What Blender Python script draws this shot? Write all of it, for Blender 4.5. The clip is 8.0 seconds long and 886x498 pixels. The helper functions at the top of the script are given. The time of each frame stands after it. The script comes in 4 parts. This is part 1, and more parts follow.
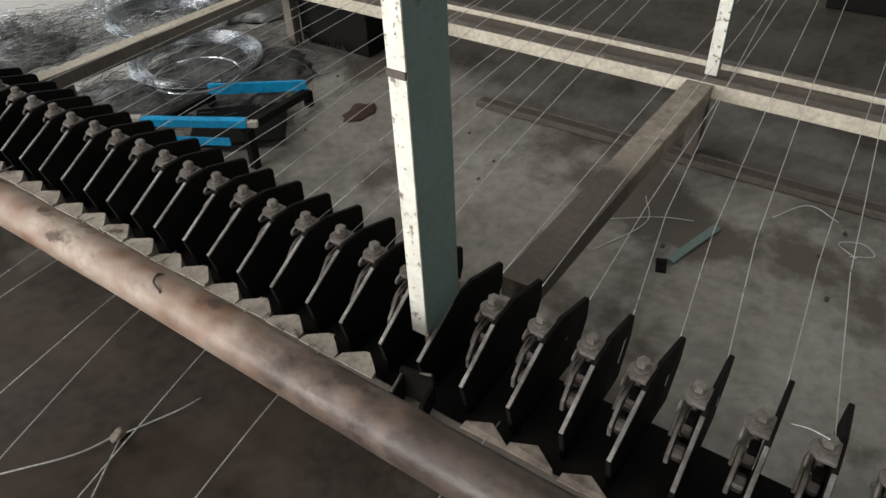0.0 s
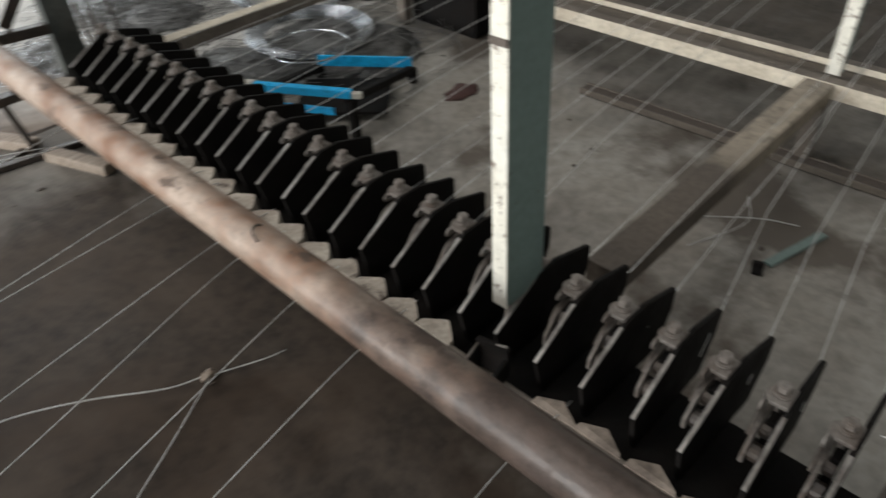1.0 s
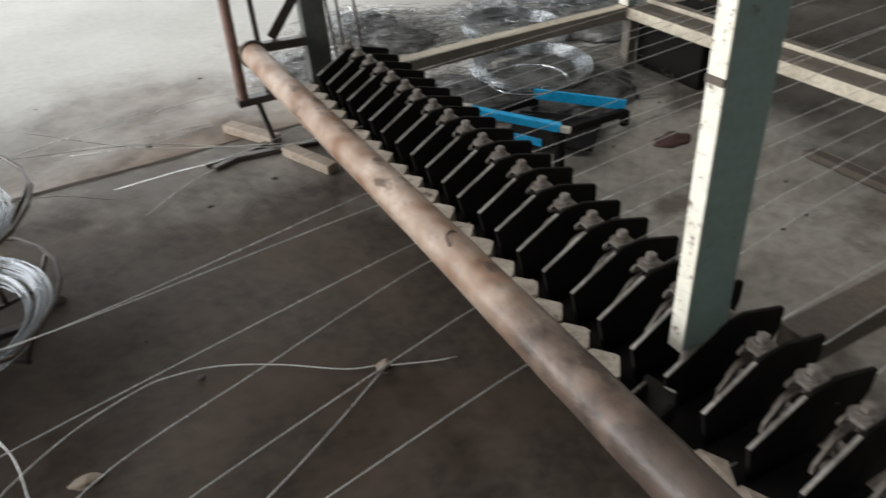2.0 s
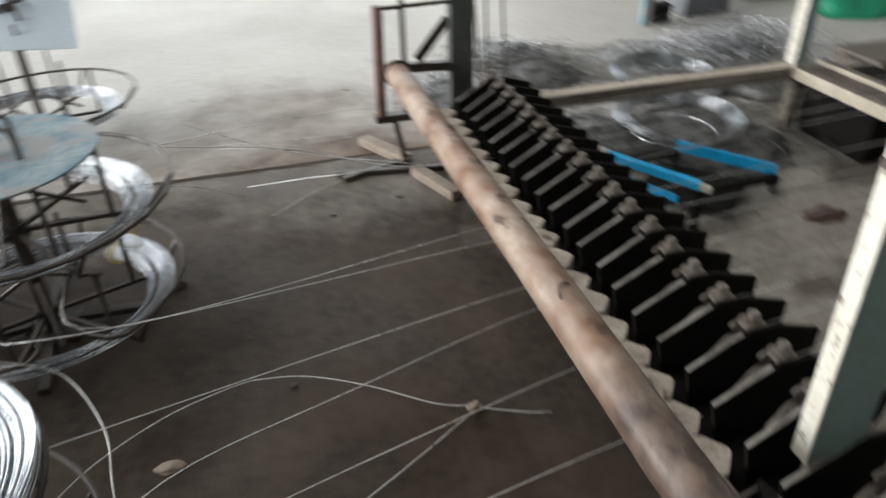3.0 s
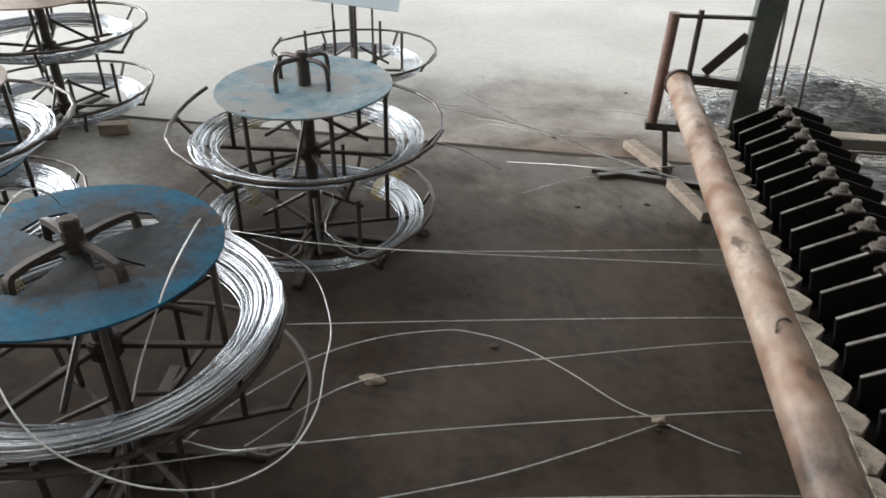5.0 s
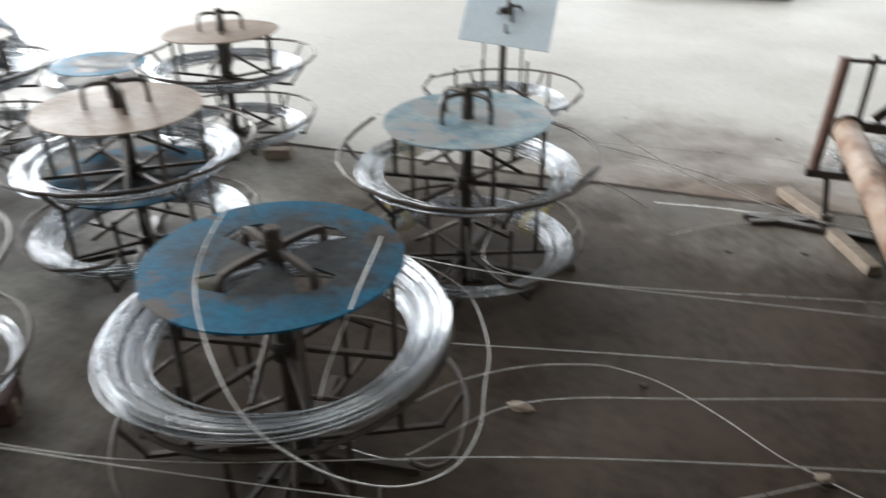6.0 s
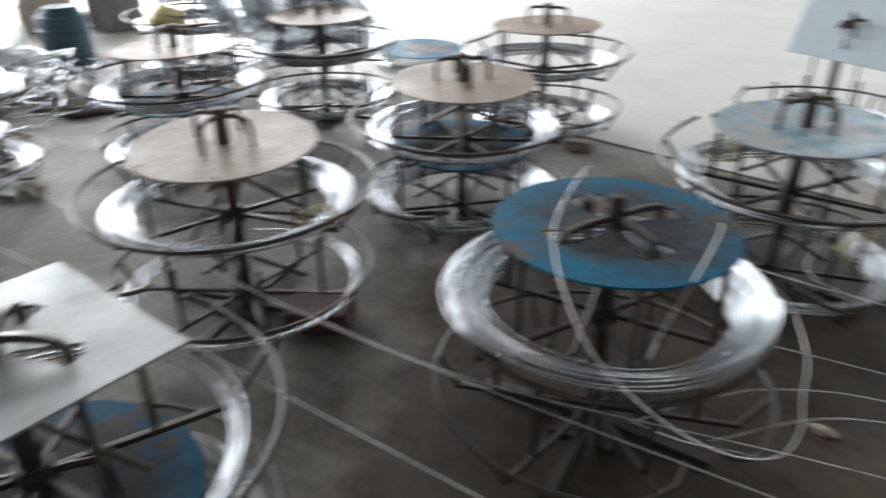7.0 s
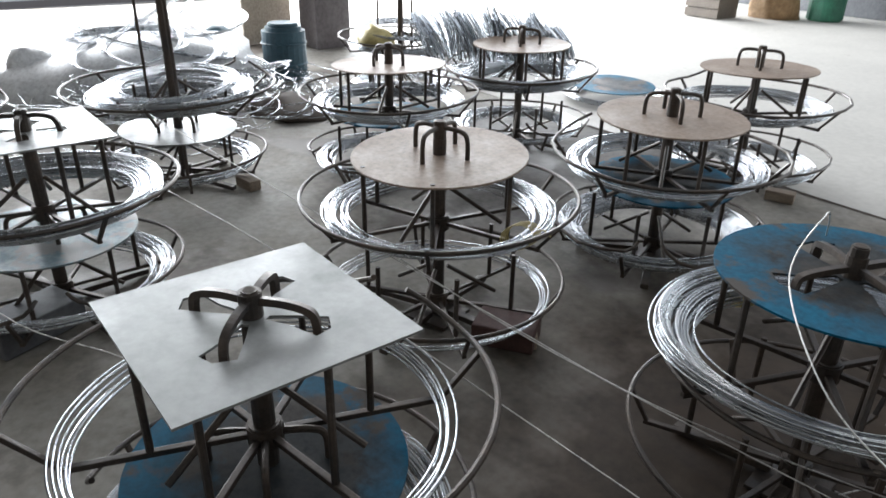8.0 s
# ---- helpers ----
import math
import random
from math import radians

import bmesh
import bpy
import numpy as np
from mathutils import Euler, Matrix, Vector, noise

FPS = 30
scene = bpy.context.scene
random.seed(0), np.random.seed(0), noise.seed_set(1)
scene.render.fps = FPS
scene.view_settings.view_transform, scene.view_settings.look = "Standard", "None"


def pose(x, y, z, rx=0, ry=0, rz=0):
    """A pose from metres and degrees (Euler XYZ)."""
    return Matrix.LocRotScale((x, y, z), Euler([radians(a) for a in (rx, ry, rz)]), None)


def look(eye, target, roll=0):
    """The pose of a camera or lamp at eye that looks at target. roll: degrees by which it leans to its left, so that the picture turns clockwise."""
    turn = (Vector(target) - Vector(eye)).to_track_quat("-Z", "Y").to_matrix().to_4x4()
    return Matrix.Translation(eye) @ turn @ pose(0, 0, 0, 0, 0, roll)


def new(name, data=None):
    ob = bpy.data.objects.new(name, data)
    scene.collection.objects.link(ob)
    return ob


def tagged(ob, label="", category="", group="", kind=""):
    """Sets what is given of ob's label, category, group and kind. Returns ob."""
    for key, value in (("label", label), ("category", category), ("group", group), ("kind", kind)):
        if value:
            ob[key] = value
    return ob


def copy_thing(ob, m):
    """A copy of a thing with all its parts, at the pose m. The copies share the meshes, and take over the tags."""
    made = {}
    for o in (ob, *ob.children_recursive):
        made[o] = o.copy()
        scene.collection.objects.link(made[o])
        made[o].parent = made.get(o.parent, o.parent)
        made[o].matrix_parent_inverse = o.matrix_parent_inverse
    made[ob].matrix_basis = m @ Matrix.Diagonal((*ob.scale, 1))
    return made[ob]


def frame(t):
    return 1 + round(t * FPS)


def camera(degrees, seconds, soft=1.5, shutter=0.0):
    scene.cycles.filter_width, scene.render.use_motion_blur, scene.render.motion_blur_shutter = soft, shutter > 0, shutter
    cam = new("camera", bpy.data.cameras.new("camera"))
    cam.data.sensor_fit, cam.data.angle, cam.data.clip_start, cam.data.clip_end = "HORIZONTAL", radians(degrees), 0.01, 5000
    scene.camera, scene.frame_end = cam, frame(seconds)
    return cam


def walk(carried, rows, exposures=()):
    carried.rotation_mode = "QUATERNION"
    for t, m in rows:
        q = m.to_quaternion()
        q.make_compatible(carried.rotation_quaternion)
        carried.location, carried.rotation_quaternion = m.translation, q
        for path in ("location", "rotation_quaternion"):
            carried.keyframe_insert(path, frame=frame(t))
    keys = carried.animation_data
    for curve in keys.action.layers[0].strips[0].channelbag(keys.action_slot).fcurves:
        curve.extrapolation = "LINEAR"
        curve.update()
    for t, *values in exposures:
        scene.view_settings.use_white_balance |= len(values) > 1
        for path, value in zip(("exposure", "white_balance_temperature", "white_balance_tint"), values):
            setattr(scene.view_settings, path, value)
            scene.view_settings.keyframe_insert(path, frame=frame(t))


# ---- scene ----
cam = camera(63.9, 8.0, shutter=0.7)
PATH = [
    (0, (-0.87, -0.812, 1.355), (0.395, 0.108, 0.109), -2.0),
    (0.5, (-0.873, -0.81, 1.351), (0.354, 0.134, 0.084), -1.9),
    (1, (-0.893, -0.838, 1.335), (0.2, 0.267, 0.076), -2.6),
    (1.5, (-0.93, -0.881, 1.331), (-0.008, 0.435, 0.139), -2.3),
    (1.7, (-0.931, -0.901, 1.330), (-0.097, 0.493, 0.163), -2.7),
    (2.8, (-0.913, -0.837, 1.336), (-0.391, 0.747, 0.233), -4.0),
    (3.0, (-0.892, -0.833, 1.323), (-0.454, 0.798, 0.252), -1.4),
    (3.2, (-0.859, -0.867, 1.307), (-0.614, 0.830, 0.277), 1.0),
    (3.5, (-0.828, -0.951, 1.290), (-0.814, 0.736, 0.216), 1.9),
    (4.0, (-0.826, -0.976, 1.282), (-0.960, 0.708, 0.211), 1.4),
    (4.2, (-0.824, -0.985, 1.286), (-1.000, 0.696, 0.216), 1.2),
    (5.3, (-0.875, -0.923, 1.315), (-1.153, 0.755, 0.263), 0.9),
    (5.5, (-0.895, -0.945, 1.295), (-1.234, 0.735, 0.265), -0.1),
    (6, (-0.956, -1.016, 1.31), (-1.514, 0.64, 0.338), -0.1),
    (6.3, (-0.989, -1.080, 1.302), (-1.696, 0.551, 0.386), 1.0),
    (6.5, (-1.011, -1.127, 1.293), (-1.83, 0.424, 0.332), 1.3),
    (6.8, (-1.048, -1.190, 1.284), (-2.048, 0.252, 0.325), 0.4),
    (7, (-1.078, -1.23, 1.275), (-2.218, 0.113, 0.328), -0.3),
    (7.2, (-1.114, -1.271, 1.261), (-2.360, -0.034, 0.305), -0.1),
    (7.5, (-1.149, -1.324, 1.248), (-2.507, -0.213, 0.286), 0.5),
    (7.8, (-1.154, -1.354, 1.250), (-2.599, -0.300, 0.356), 0.6),
    (8, (-1.154, -1.367, 1.252), (-2.603, -0.296, 0.384), 1.0),
]
walk(cam, [(t, look(eye, target, roll)) for t, eye, target, roll in PATH], [(0.0, 0.0, 6500, 10), (1.7, 0.02, 6500, 10), (3.0, 0.1, 6500, 10), (5.5, 0.14, 6500, 10), (6.5, 0.06, 6400, 10), (8.0, 0.02, 6280, 11)])

# ---- light ----
world = bpy.data.worlds.new("sky")
scene.world = world
world.use_nodes = True
wn = world.node_tree
sky = wn.nodes.new("ShaderNodeTexSky")
sky.sky_type = "NISHITA"
sky.sun_disc = False
sky.sun_elevation, sky.sun_rotation = radians(51), radians(289)
wn.nodes["Background"].inputs[1].default_value = 0.12
wn.links.new(sky.outputs[0], wn.nodes["Background"].inputs[0])


def daylight_panel(name, eye, target, width, height, watts, colour=(1.0, 0.98, 0.95)):
    """A rectangular lamp: daylight from the west opening, or an added fill."""
    data = bpy.data.lights.new(name, "AREA")
    data.shape, data.size, data.size_y, data.energy, data.color = "RECTANGLE", width, height, watts, colour
    ob = new(name, data)
    ob.matrix_world = look(eye, target)
    return ob


daylight_panel("daylight_west", (-11.3, 3.0, 2.15), (0, 1.8, 0.6), 13.0, 4.2, 3150, (0.965, 0.985, 0.985))
# North and overhead lamps are added fills without a known opening.
daylight_panel("north_fill", (-0.2, 8.9, 2.0), (-0.4, 0, 0.4), 6.0, 3.4, 200, (0.965, 0.99, 0.97))
daylight_panel("overhead_fill", (-3.6, 4.2, 5.25), (-2.4, 3.4, 0.0), 7.0, 3.0, 95, (0.97, 0.99, 0.97))
daylight_panel("rack_floor_fill", (0.85, -1.1, 5.25), (0.85, -1.1, 0.0), 0.7, 4.0, 40, (0.97, 0.99, 0.95))
sun = new("sun", bpy.data.lights.new("sun", "SUN"))
sun.data.energy, sun.data.angle, sun.data.color = 0.8, radians(30), (1.0, 0.95, 0.88)
sun.matrix_world = look((-10, 3.5, 13), (0, 0, 0))


# ---- materials ----
def material(name, base, rough=0.6, metal=0.0, second=None, scale=6.0, amount=0.5, fine=60.0, bump=0.15, spots=None,
             spot_scale=9.0, spot_cut=0.6, rand=0.0, grain=(1, 1, 1), spot_rough=None, patches=(), speck=0.38, patches_scale=1.6, gloss=0.5):
    """Two scales of mottling, optional spots of another colour (rust, stains), and a fine relief."""
    m = bpy.data.materials.new(name)
    m.use_nodes = True
    nt = m.node_tree
    b = nt.nodes["Principled BSDF"]
    link, node = nt.links.new, nt.nodes.new
    co = node("ShaderNodeTexCoord")
    mp = node("ShaderNodeMapping")
    mp.inputs["Scale"].default_value = grain
    link(co.outputs["Object"], mp.inputs["Vector"])
    info = node("ShaderNodeObjectInfo")
    if rand:
        add = node("ShaderNodeVectorMath")
        mul = node("ShaderNodeMath")
        mul.operation = "MULTIPLY"
        mul.inputs[1].default_value = 37.0
        link(info.outputs["Random"], mul.inputs[0])
        link(mp.outputs[0], add.inputs[0])
        link(mul.outputs[0], add.inputs[1])
        vec = add.outputs[0]
    else:
        vec = mp.outputs[0]

    def noise_node(s, detail):
        n = node("ShaderNodeTexNoise")
        n.inputs["Scale"].default_value, n.inputs["Detail"].default_value, n.inputs["Roughness"].default_value = s, detail, 0.62
        link(vec, n.inputs["Vector"])
        return n

    def mix(fac, a, c):
        n = node("ShaderNodeMix")
        n.data_type = "RGBA"
        for socket, v in ((n.inputs[0], fac), (n.inputs[6], a), (n.inputs[7], c)):
            if hasattr(v, "links"):
                link(v, socket)
            else:
                socket.default_value = (*v, 1) if isinstance(v, tuple) else v
        return n.outputs[2]

    def ramp(src, lo, hi):
        n = node("ShaderNodeMapRange")
        n.inputs["From Min"].default_value, n.inputs["From Max"].default_value = lo, hi
        link(src, n.inputs["Value"])
        return n.outputs["Result"]

    big, small = noise_node(scale, 6), noise_node(fine, 4)
    second = second or tuple(c * 0.55 for c in base)
    col = mix(ramp(big.outputs["Fac"], 0.5 - 0.28 * amount - 0.02, 0.5 + 0.28 * amount + 0.05), base, second)
    dark = node("ShaderNodeMix")
    dark.data_type, dark.blend_type = "RGBA", "MULTIPLY"
    dark.inputs[0].default_value = speck
    link(col, dark.inputs[6])
    fr = ramp(small.outputs["Fac"], 0.25, 0.62)
    grey = node("ShaderNodeCombineColor")
    for i in range(3):
        link(fr, grey.inputs[i])
    link(grey.outputs[0], dark.inputs[7])
    col = dark.outputs[2]
    rsock = ramp(big.outputs["Fac"], 0.3, 0.7)
    rr = node("ShaderNodeMapRange")
    rr.inputs["To Min"].default_value, rr.inputs["To Max"].default_value = max(rough - 0.12, 0.05), min(rough + 0.12, 1)
    link(rsock, rr.inputs["Value"])
    rout = rr.outputs["Result"]
    if spots:
        sp = noise_node(spot_scale, 7)
        f = ramp(sp.outputs["Fac"], spot_cut - 0.035, spot_cut + 0.035)
        col = mix(f, col, spots)
        if spot_rough is not None:
            r2 = node("ShaderNodeMix")
            link(f, r2.inputs[0])
            link(rout, r2.inputs[2])
            r2.inputs[3].default_value = spot_rough
            rout = r2.outputs[0]
    for colour, (sx, sy), (wx, wy) in patches:
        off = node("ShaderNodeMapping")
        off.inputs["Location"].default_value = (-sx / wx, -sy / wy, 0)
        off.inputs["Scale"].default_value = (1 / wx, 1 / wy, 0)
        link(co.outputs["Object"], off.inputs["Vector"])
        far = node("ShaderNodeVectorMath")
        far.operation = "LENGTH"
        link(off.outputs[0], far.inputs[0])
        blot = noise_node(patches_scale, 5)
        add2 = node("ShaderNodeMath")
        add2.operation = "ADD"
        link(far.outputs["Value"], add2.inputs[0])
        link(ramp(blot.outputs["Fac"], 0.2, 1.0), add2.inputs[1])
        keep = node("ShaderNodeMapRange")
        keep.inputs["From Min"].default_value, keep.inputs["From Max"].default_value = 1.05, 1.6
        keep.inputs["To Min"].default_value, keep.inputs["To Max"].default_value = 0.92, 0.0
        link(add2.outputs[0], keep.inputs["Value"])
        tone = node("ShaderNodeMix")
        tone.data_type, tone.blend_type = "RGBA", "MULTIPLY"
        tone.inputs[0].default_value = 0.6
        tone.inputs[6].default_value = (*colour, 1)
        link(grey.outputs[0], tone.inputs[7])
        patch = noise_node(patches_scale * 2, 6)
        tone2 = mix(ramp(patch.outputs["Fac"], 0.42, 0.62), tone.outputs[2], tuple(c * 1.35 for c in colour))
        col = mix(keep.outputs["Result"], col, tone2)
    link(col, b.inputs["Base Color"])
    link(rout, b.inputs["Roughness"])
    b.inputs["Metallic"].default_value = metal
    b.inputs["Specular IOR Level"].default_value = gloss
    if bump:
        bp = node("ShaderNodeBump")
        bp.inputs["Strength"].default_value, bp.inputs["Distance"].default_value = bump, 0.004
        link(small.outputs["Fac"], bp.inputs["Height"])
        link(bp.outputs[0], b.inputs["Normal"])
    return m


# Patches: oil stain, darker far floor, then reel shade and dirt painted in.
CONCRETE = material("stained_shaded_concrete", (0.385, 0.37, 0.335), 0.66, second=(0.215, 0.19, 0.158), scale=1.9, amount=0.7, fine=26, speck=0.3,
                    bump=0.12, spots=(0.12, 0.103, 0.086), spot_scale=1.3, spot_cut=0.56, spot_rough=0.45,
                    gloss=0.15, patches=[((0.042, 0.029, 0.02), (-1.15, 0.35), (1.65, 1.8)), ((0.06, 0.05, 0.04), (3.2, -0.2), (1.75, 3.6)), ((0.066, 0.06, 0.055), (-4.0, 1.35), (1.1, 1.15))])
BLACK_STEEL = material("oily_black_steel", (0.006, 0.0056, 0.0052), 0.7, 0.0, second=(0.012, 0.0095, 0.008), scale=14, fine=90, rand=1, gloss=0.12)
BARE_EDGE = material("rubbed_bare_steel", (0.42, 0.395, 0.36), 0.45, 0.3, second=(0.12, 0.1, 0.085), scale=13, fine=120, rand=1)
EDGE_STEEL = material("worn_steel", (0.26, 0.235, 0.21), 0.5, 0.3, second=(0.13, 0.1, 0.08), scale=20, fine=120, rand=1)
ROD = material("dark_rod_steel", (0.052, 0.047, 0.044), 0.45, 0.4, second=(0.1, 0.075, 0.058), scale=10, fine=120, rand=1)
WIRE = material("galvanised_wire", (0.6, 0.625, 0.645), 0.24, 1.0, second=(0.47, 0.49, 0.515), scale=5, fine=40, bump=0.0, speck=0.1, rand=1)
DULL_WIRE = material("drawn_wire", (0.76, 0.755, 0.73), 0.33, 0.5, second=(0.58, 0.57, 0.54), scale=6, fine=60, bump=0.05)
PIPE = material("rusty_pipe", (0.41, 0.32, 0.255), 0.45, 0.05, second=(0.2, 0.105, 0.062), scale=10, amount=0.35, fine=80, bump=0.25, grain=(1, 0.7, 1),
                spots=(0.1, 0.068, 0.05), spot_scale=9, spot_cut=0.59, spot_rough=0.65, patches=[((0.05, 0.036, 0.03), (-0.35, -1.05), (0.9, 1.05))], patches_scale=8, gloss=0.3)
BEAM = material("rust_stained_beam", (0.5, 0.435, 0.355), 0.75, 0.0, second=(0.26, 0.21, 0.165), scale=9, fine=80, rand=1, bump=0.3,
                spots=(0.09, 0.065, 0.05), spot_scale=16, spot_cut=0.6)
WHITE = material("chipped_cream_paint", (0.63, 0.61, 0.54), 0.5, second=(0.55, 0.51, 0.42), scale=4, fine=45, speck=0.2,
                 spots=(0.16, 0.125, 0.1), spot_scale=62, spot_cut=0.61)
GREEN = material("pale_green_paint", (0.17, 0.235, 0.215), 0.45, second=(0.145, 0.2, 0.185), scale=4, fine=60, speck=0.2,
                 spots=(0.07, 0.06, 0.05), spot_scale=25, spot_cut=0.7)
DARKGREEN = material("dark_green_paint", (0.05, 0.06, 0.055), 0.45, second=(0.075, 0.075, 0.065), scale=6, fine=60)
GREASY = material("greasy_worn_beam", (0.3, 0.24, 0.19), 0.6, second=(0.1, 0.075, 0.058), scale=14, amount=0.5, fine=80, rand=1, bump=0.3)
RAIL = material("dirty_cream_rail", (0.66, 0.59, 0.47), 0.6, second=(0.42, 0.355, 0.27), scale=5, amount=0.8, fine=60,
                spots=(0.06, 0.05, 0.042), spot_scale=8, spot_cut=0.68)
BROWNRAIL = material("grimy_brown_rail", (0.19, 0.16, 0.13), 0.65, second=(0.1, 0.08, 0.064), scale=6, amount=0.7, fine=60, spots=(0.38, 0.34, 0.27), spot_scale=11, spot_cut=0.66)
DARKRAIL = material("grimy_channel", (0.07, 0.056, 0.044), 0.6, second=(0.17, 0.14, 0.11), scale=4, amount=0.9, fine=60)
CROSS = material("scuffed_crossbeam", (0.06, 0.047, 0.037), 0.6, second=(0.13, 0.105, 0.08), scale=4, amount=0.9, fine=60, patches=[((0.25, 0.21, 0.16), (1.12, -0.24), (0.33, 0.3))], patches_scale=7)
REDROD = material("rust_brown_tube", (0.2, 0.11, 0.085), 0.55, 0.1, second=(0.11, 0.065, 0.05), scale=12, fine=80)
BLUE_PLATE = material("worn_blue_paint", (0.003, 0.088, 0.16), 0.6, second=(0.007, 0.125, 0.22), scale=6, fine=70, bump=0.15, rand=1,
                      spots=(0.07, 0.062, 0.055), spot_scale=6.5, spot_cut=0.57, spot_rough=0.5, patches=[((0.034, 0.03, 0.026), (0.03, 0.02), (0.235, 0.2))], patches_scale=14, gloss=0.12)
FADED_BLUE = material("faded_blue_steel", (0.34, 0.4, 0.41), 0.45, 0.1, second=(0.09, 0.2, 0.25), scale=8, amount=0.5, fine=70, rand=1,
                      spots=(0.26, 0.26, 0.25), spot_scale=9, spot_cut=0.52)
TAN_PLATE = material("tan_primed_steel", (0.36, 0.275, 0.212), 0.55, 0.0, second=(0.28, 0.205, 0.152), scale=7, fine=60, bump=0.06)
STEEL_PLATE = material("bare_steel_sheet", (0.34, 0.345, 0.34), 0.46, 0.4, second=(0.2, 0.21, 0.205), scale=6, amount=0.7, fine=40, bump=0.02, speck=0.15)
PALE_BLUE = material("pale_blue_sheet", (0.76, 0.86, 0.91), 0.5, 0.0, second=(0.68, 0.79, 0.85), scale=5, fine=60, bump=0.03, speck=0.08)
BLUE_BAR = material("bright_blue_paint", (0.015, 0.5, 0.92), 0.35, second=(0.015, 0.33, 0.66), scale=10, fine=70, bump=0.05)
WOOD = material("rough_wood", (0.4, 0.33, 0.26), 0.75, second=(0.25, 0.19, 0.145), scale=8, fine=70, grain=(1, 6, 6))
YELLOW = material("yellow_tie_wire", (0.66, 0.56, 0.25), 0.45, second=(0.5, 0.41, 0.17), fine=60)
WHITE_SHEET = material("white_plastic_sheet", (0.82, 0.83, 0.84), 0.45, second=(0.7, 0.72, 0.74), scale=5, fine=40, bump=0.1)
TEAL = material("dark_teal_plastic", (0.05, 0.115, 0.15), 0.5, second=(0.04, 0.085, 0.11), scale=5, fine=50)
BEIGE = material("beige_board", (0.5, 0.44, 0.36), 0.8, second=(0.42, 0.36, 0.29), scale=3, fine=50)
GREEN_CLOTH = material("green_plastic_cloth", (0.01, 0.3, 0.16), 0.6, second=(0.01, 0.22, 0.12), scale=5, fine=50)
BROWN_SACK = material("brown_net_sack", (0.34, 0.22, 0.11), 0.8, second=(0.22, 0.13, 0.06), scale=14, fine=60, bump=0.4)
SCRAP = material("scrap_wire_grey", (0.27, 0.27, 0.26), 0.45, 0.6, second=(0.06, 0.056, 0.052), scale=12, fine=90)
DIRT = material("dark_dirt", (0.07, 0.055, 0.045), 0.9, second=(0.1, 0.08, 0.065), scale=30, fine=90)
RUST = material("red_rust", (0.07, 0.03, 0.024), 0.8, second=(0.07, 0.035, 0.03), scale=20, fine=90)
WALL = material("grimy_plaster", (0.5, 0.49, 0.47), 0.85, second=(0.36, 0.35, 0.33), scale=1.5, fine=30)
GREYWALL = material("dark_grey_paint", (0.16, 0.17, 0.18), 0.7, second=(0.1, 0.1, 0.11), scale=2, fine=30)
BRICKISH = material("grey_brown_render", (0.2, 0.18, 0.18), 0.8, second=(0.14, 0.12, 0.12), scale=2, fine=30)
CLEAN_CONCRETE = material("pale_concrete", (0.56, 0.54, 0.5), 0.6, second=(0.46, 0.445, 0.415), scale=0.9, amount=0.7, fine=22, bump=0.1, speck=0.14,
                          spots=(0.25, 0.23, 0.205), spot_scale=5.2, spot_cut=0.7, gloss=0.15, patches=[((0.125, 0.083, 0.054), (-0.7, 0.75), (1.25, 2.05))])
ROOF = material("dull_roof_sheet", (0.2, 0.2, 0.2), 0.7, second=(0.15, 0.14, 0.13), scale=2, fine=30)


# ---- mesh helpers ----
def part(name, bm, mat, parent=None, label="", smooth=False):
    me = bpy.data.meshes.new(name)
    bm.normal_update()
    bm.to_mesh(me)
    bm.free()
    me.materials.append(mat)
    if smooth:
        for p in me.polygons:
            p.use_smooth = True
    ob = new(name, me)
    if parent is not None:
        ob.parent = parent
    if label:
        tagged(ob, label)
    return ob


def share(name, me, parent, m):
    ob = new(name, me)
    ob.parent = parent
    ob.matrix_basis = m
    return ob


def tube(bm, pts, r, n=6, closed=False):
    """A round rod along the points."""
    pts = [Vector(p) for p in pts]
    k = len(pts)
    rings, up = [], None
    for i, p in enumerate(pts):
        a = pts[(i - 1) % k] if closed or i else p
        c = pts[(i + 1) % k] if closed or i < k - 1 else p
        d = (c - a).normalized()
        if up is None:
            up = d.orthogonal().normalized()
        up = (up - d * up.dot(d)).normalized()
        side = d.cross(up)
        rings.append([bm.verts.new(p + (up * math.cos(q) + side * math.sin(q)) * r) for q in (2 * math.pi * j / n for j in range(n))])
    for i in range(k if closed else k - 1):
        a, c = rings[i], rings[(i + 1) % k]
        off = 0
        if closed and i == k - 1:
            off = min(range(n), key=lambda o: (a[0].co - c[o].co).length)
        for j in range(n):
            bm.faces.new((a[j], a[(j + 1) % n], c[(j + 1 + off) % n], c[(j + off) % n]))
    if not closed:
        bm.faces.new(rings[0][::-1])
        bm.faces.new(rings[-1])
    return bm


def rod(pts, r, n=8, closed=False):
    return tube(bmesh.new(), pts, r, n, closed)


def block(size, at=(0, 0, 0), bevel=0.004, rz=0.0, bm=None):
    bm = bm or bmesh.new()
    made = bmesh.ops.create_cube(bm, size=1, matrix=pose(*at, 0, 0, rz) @ Matrix.Diagonal((*size, 1)))
    if bevel:
        es = list({e for v in made["verts"] for e in v.link_edges})
        bmesh.ops.bevel(bm, geom=es, offset=bevel, segments=2, affect="EDGES", profile=0.6)
    return bm


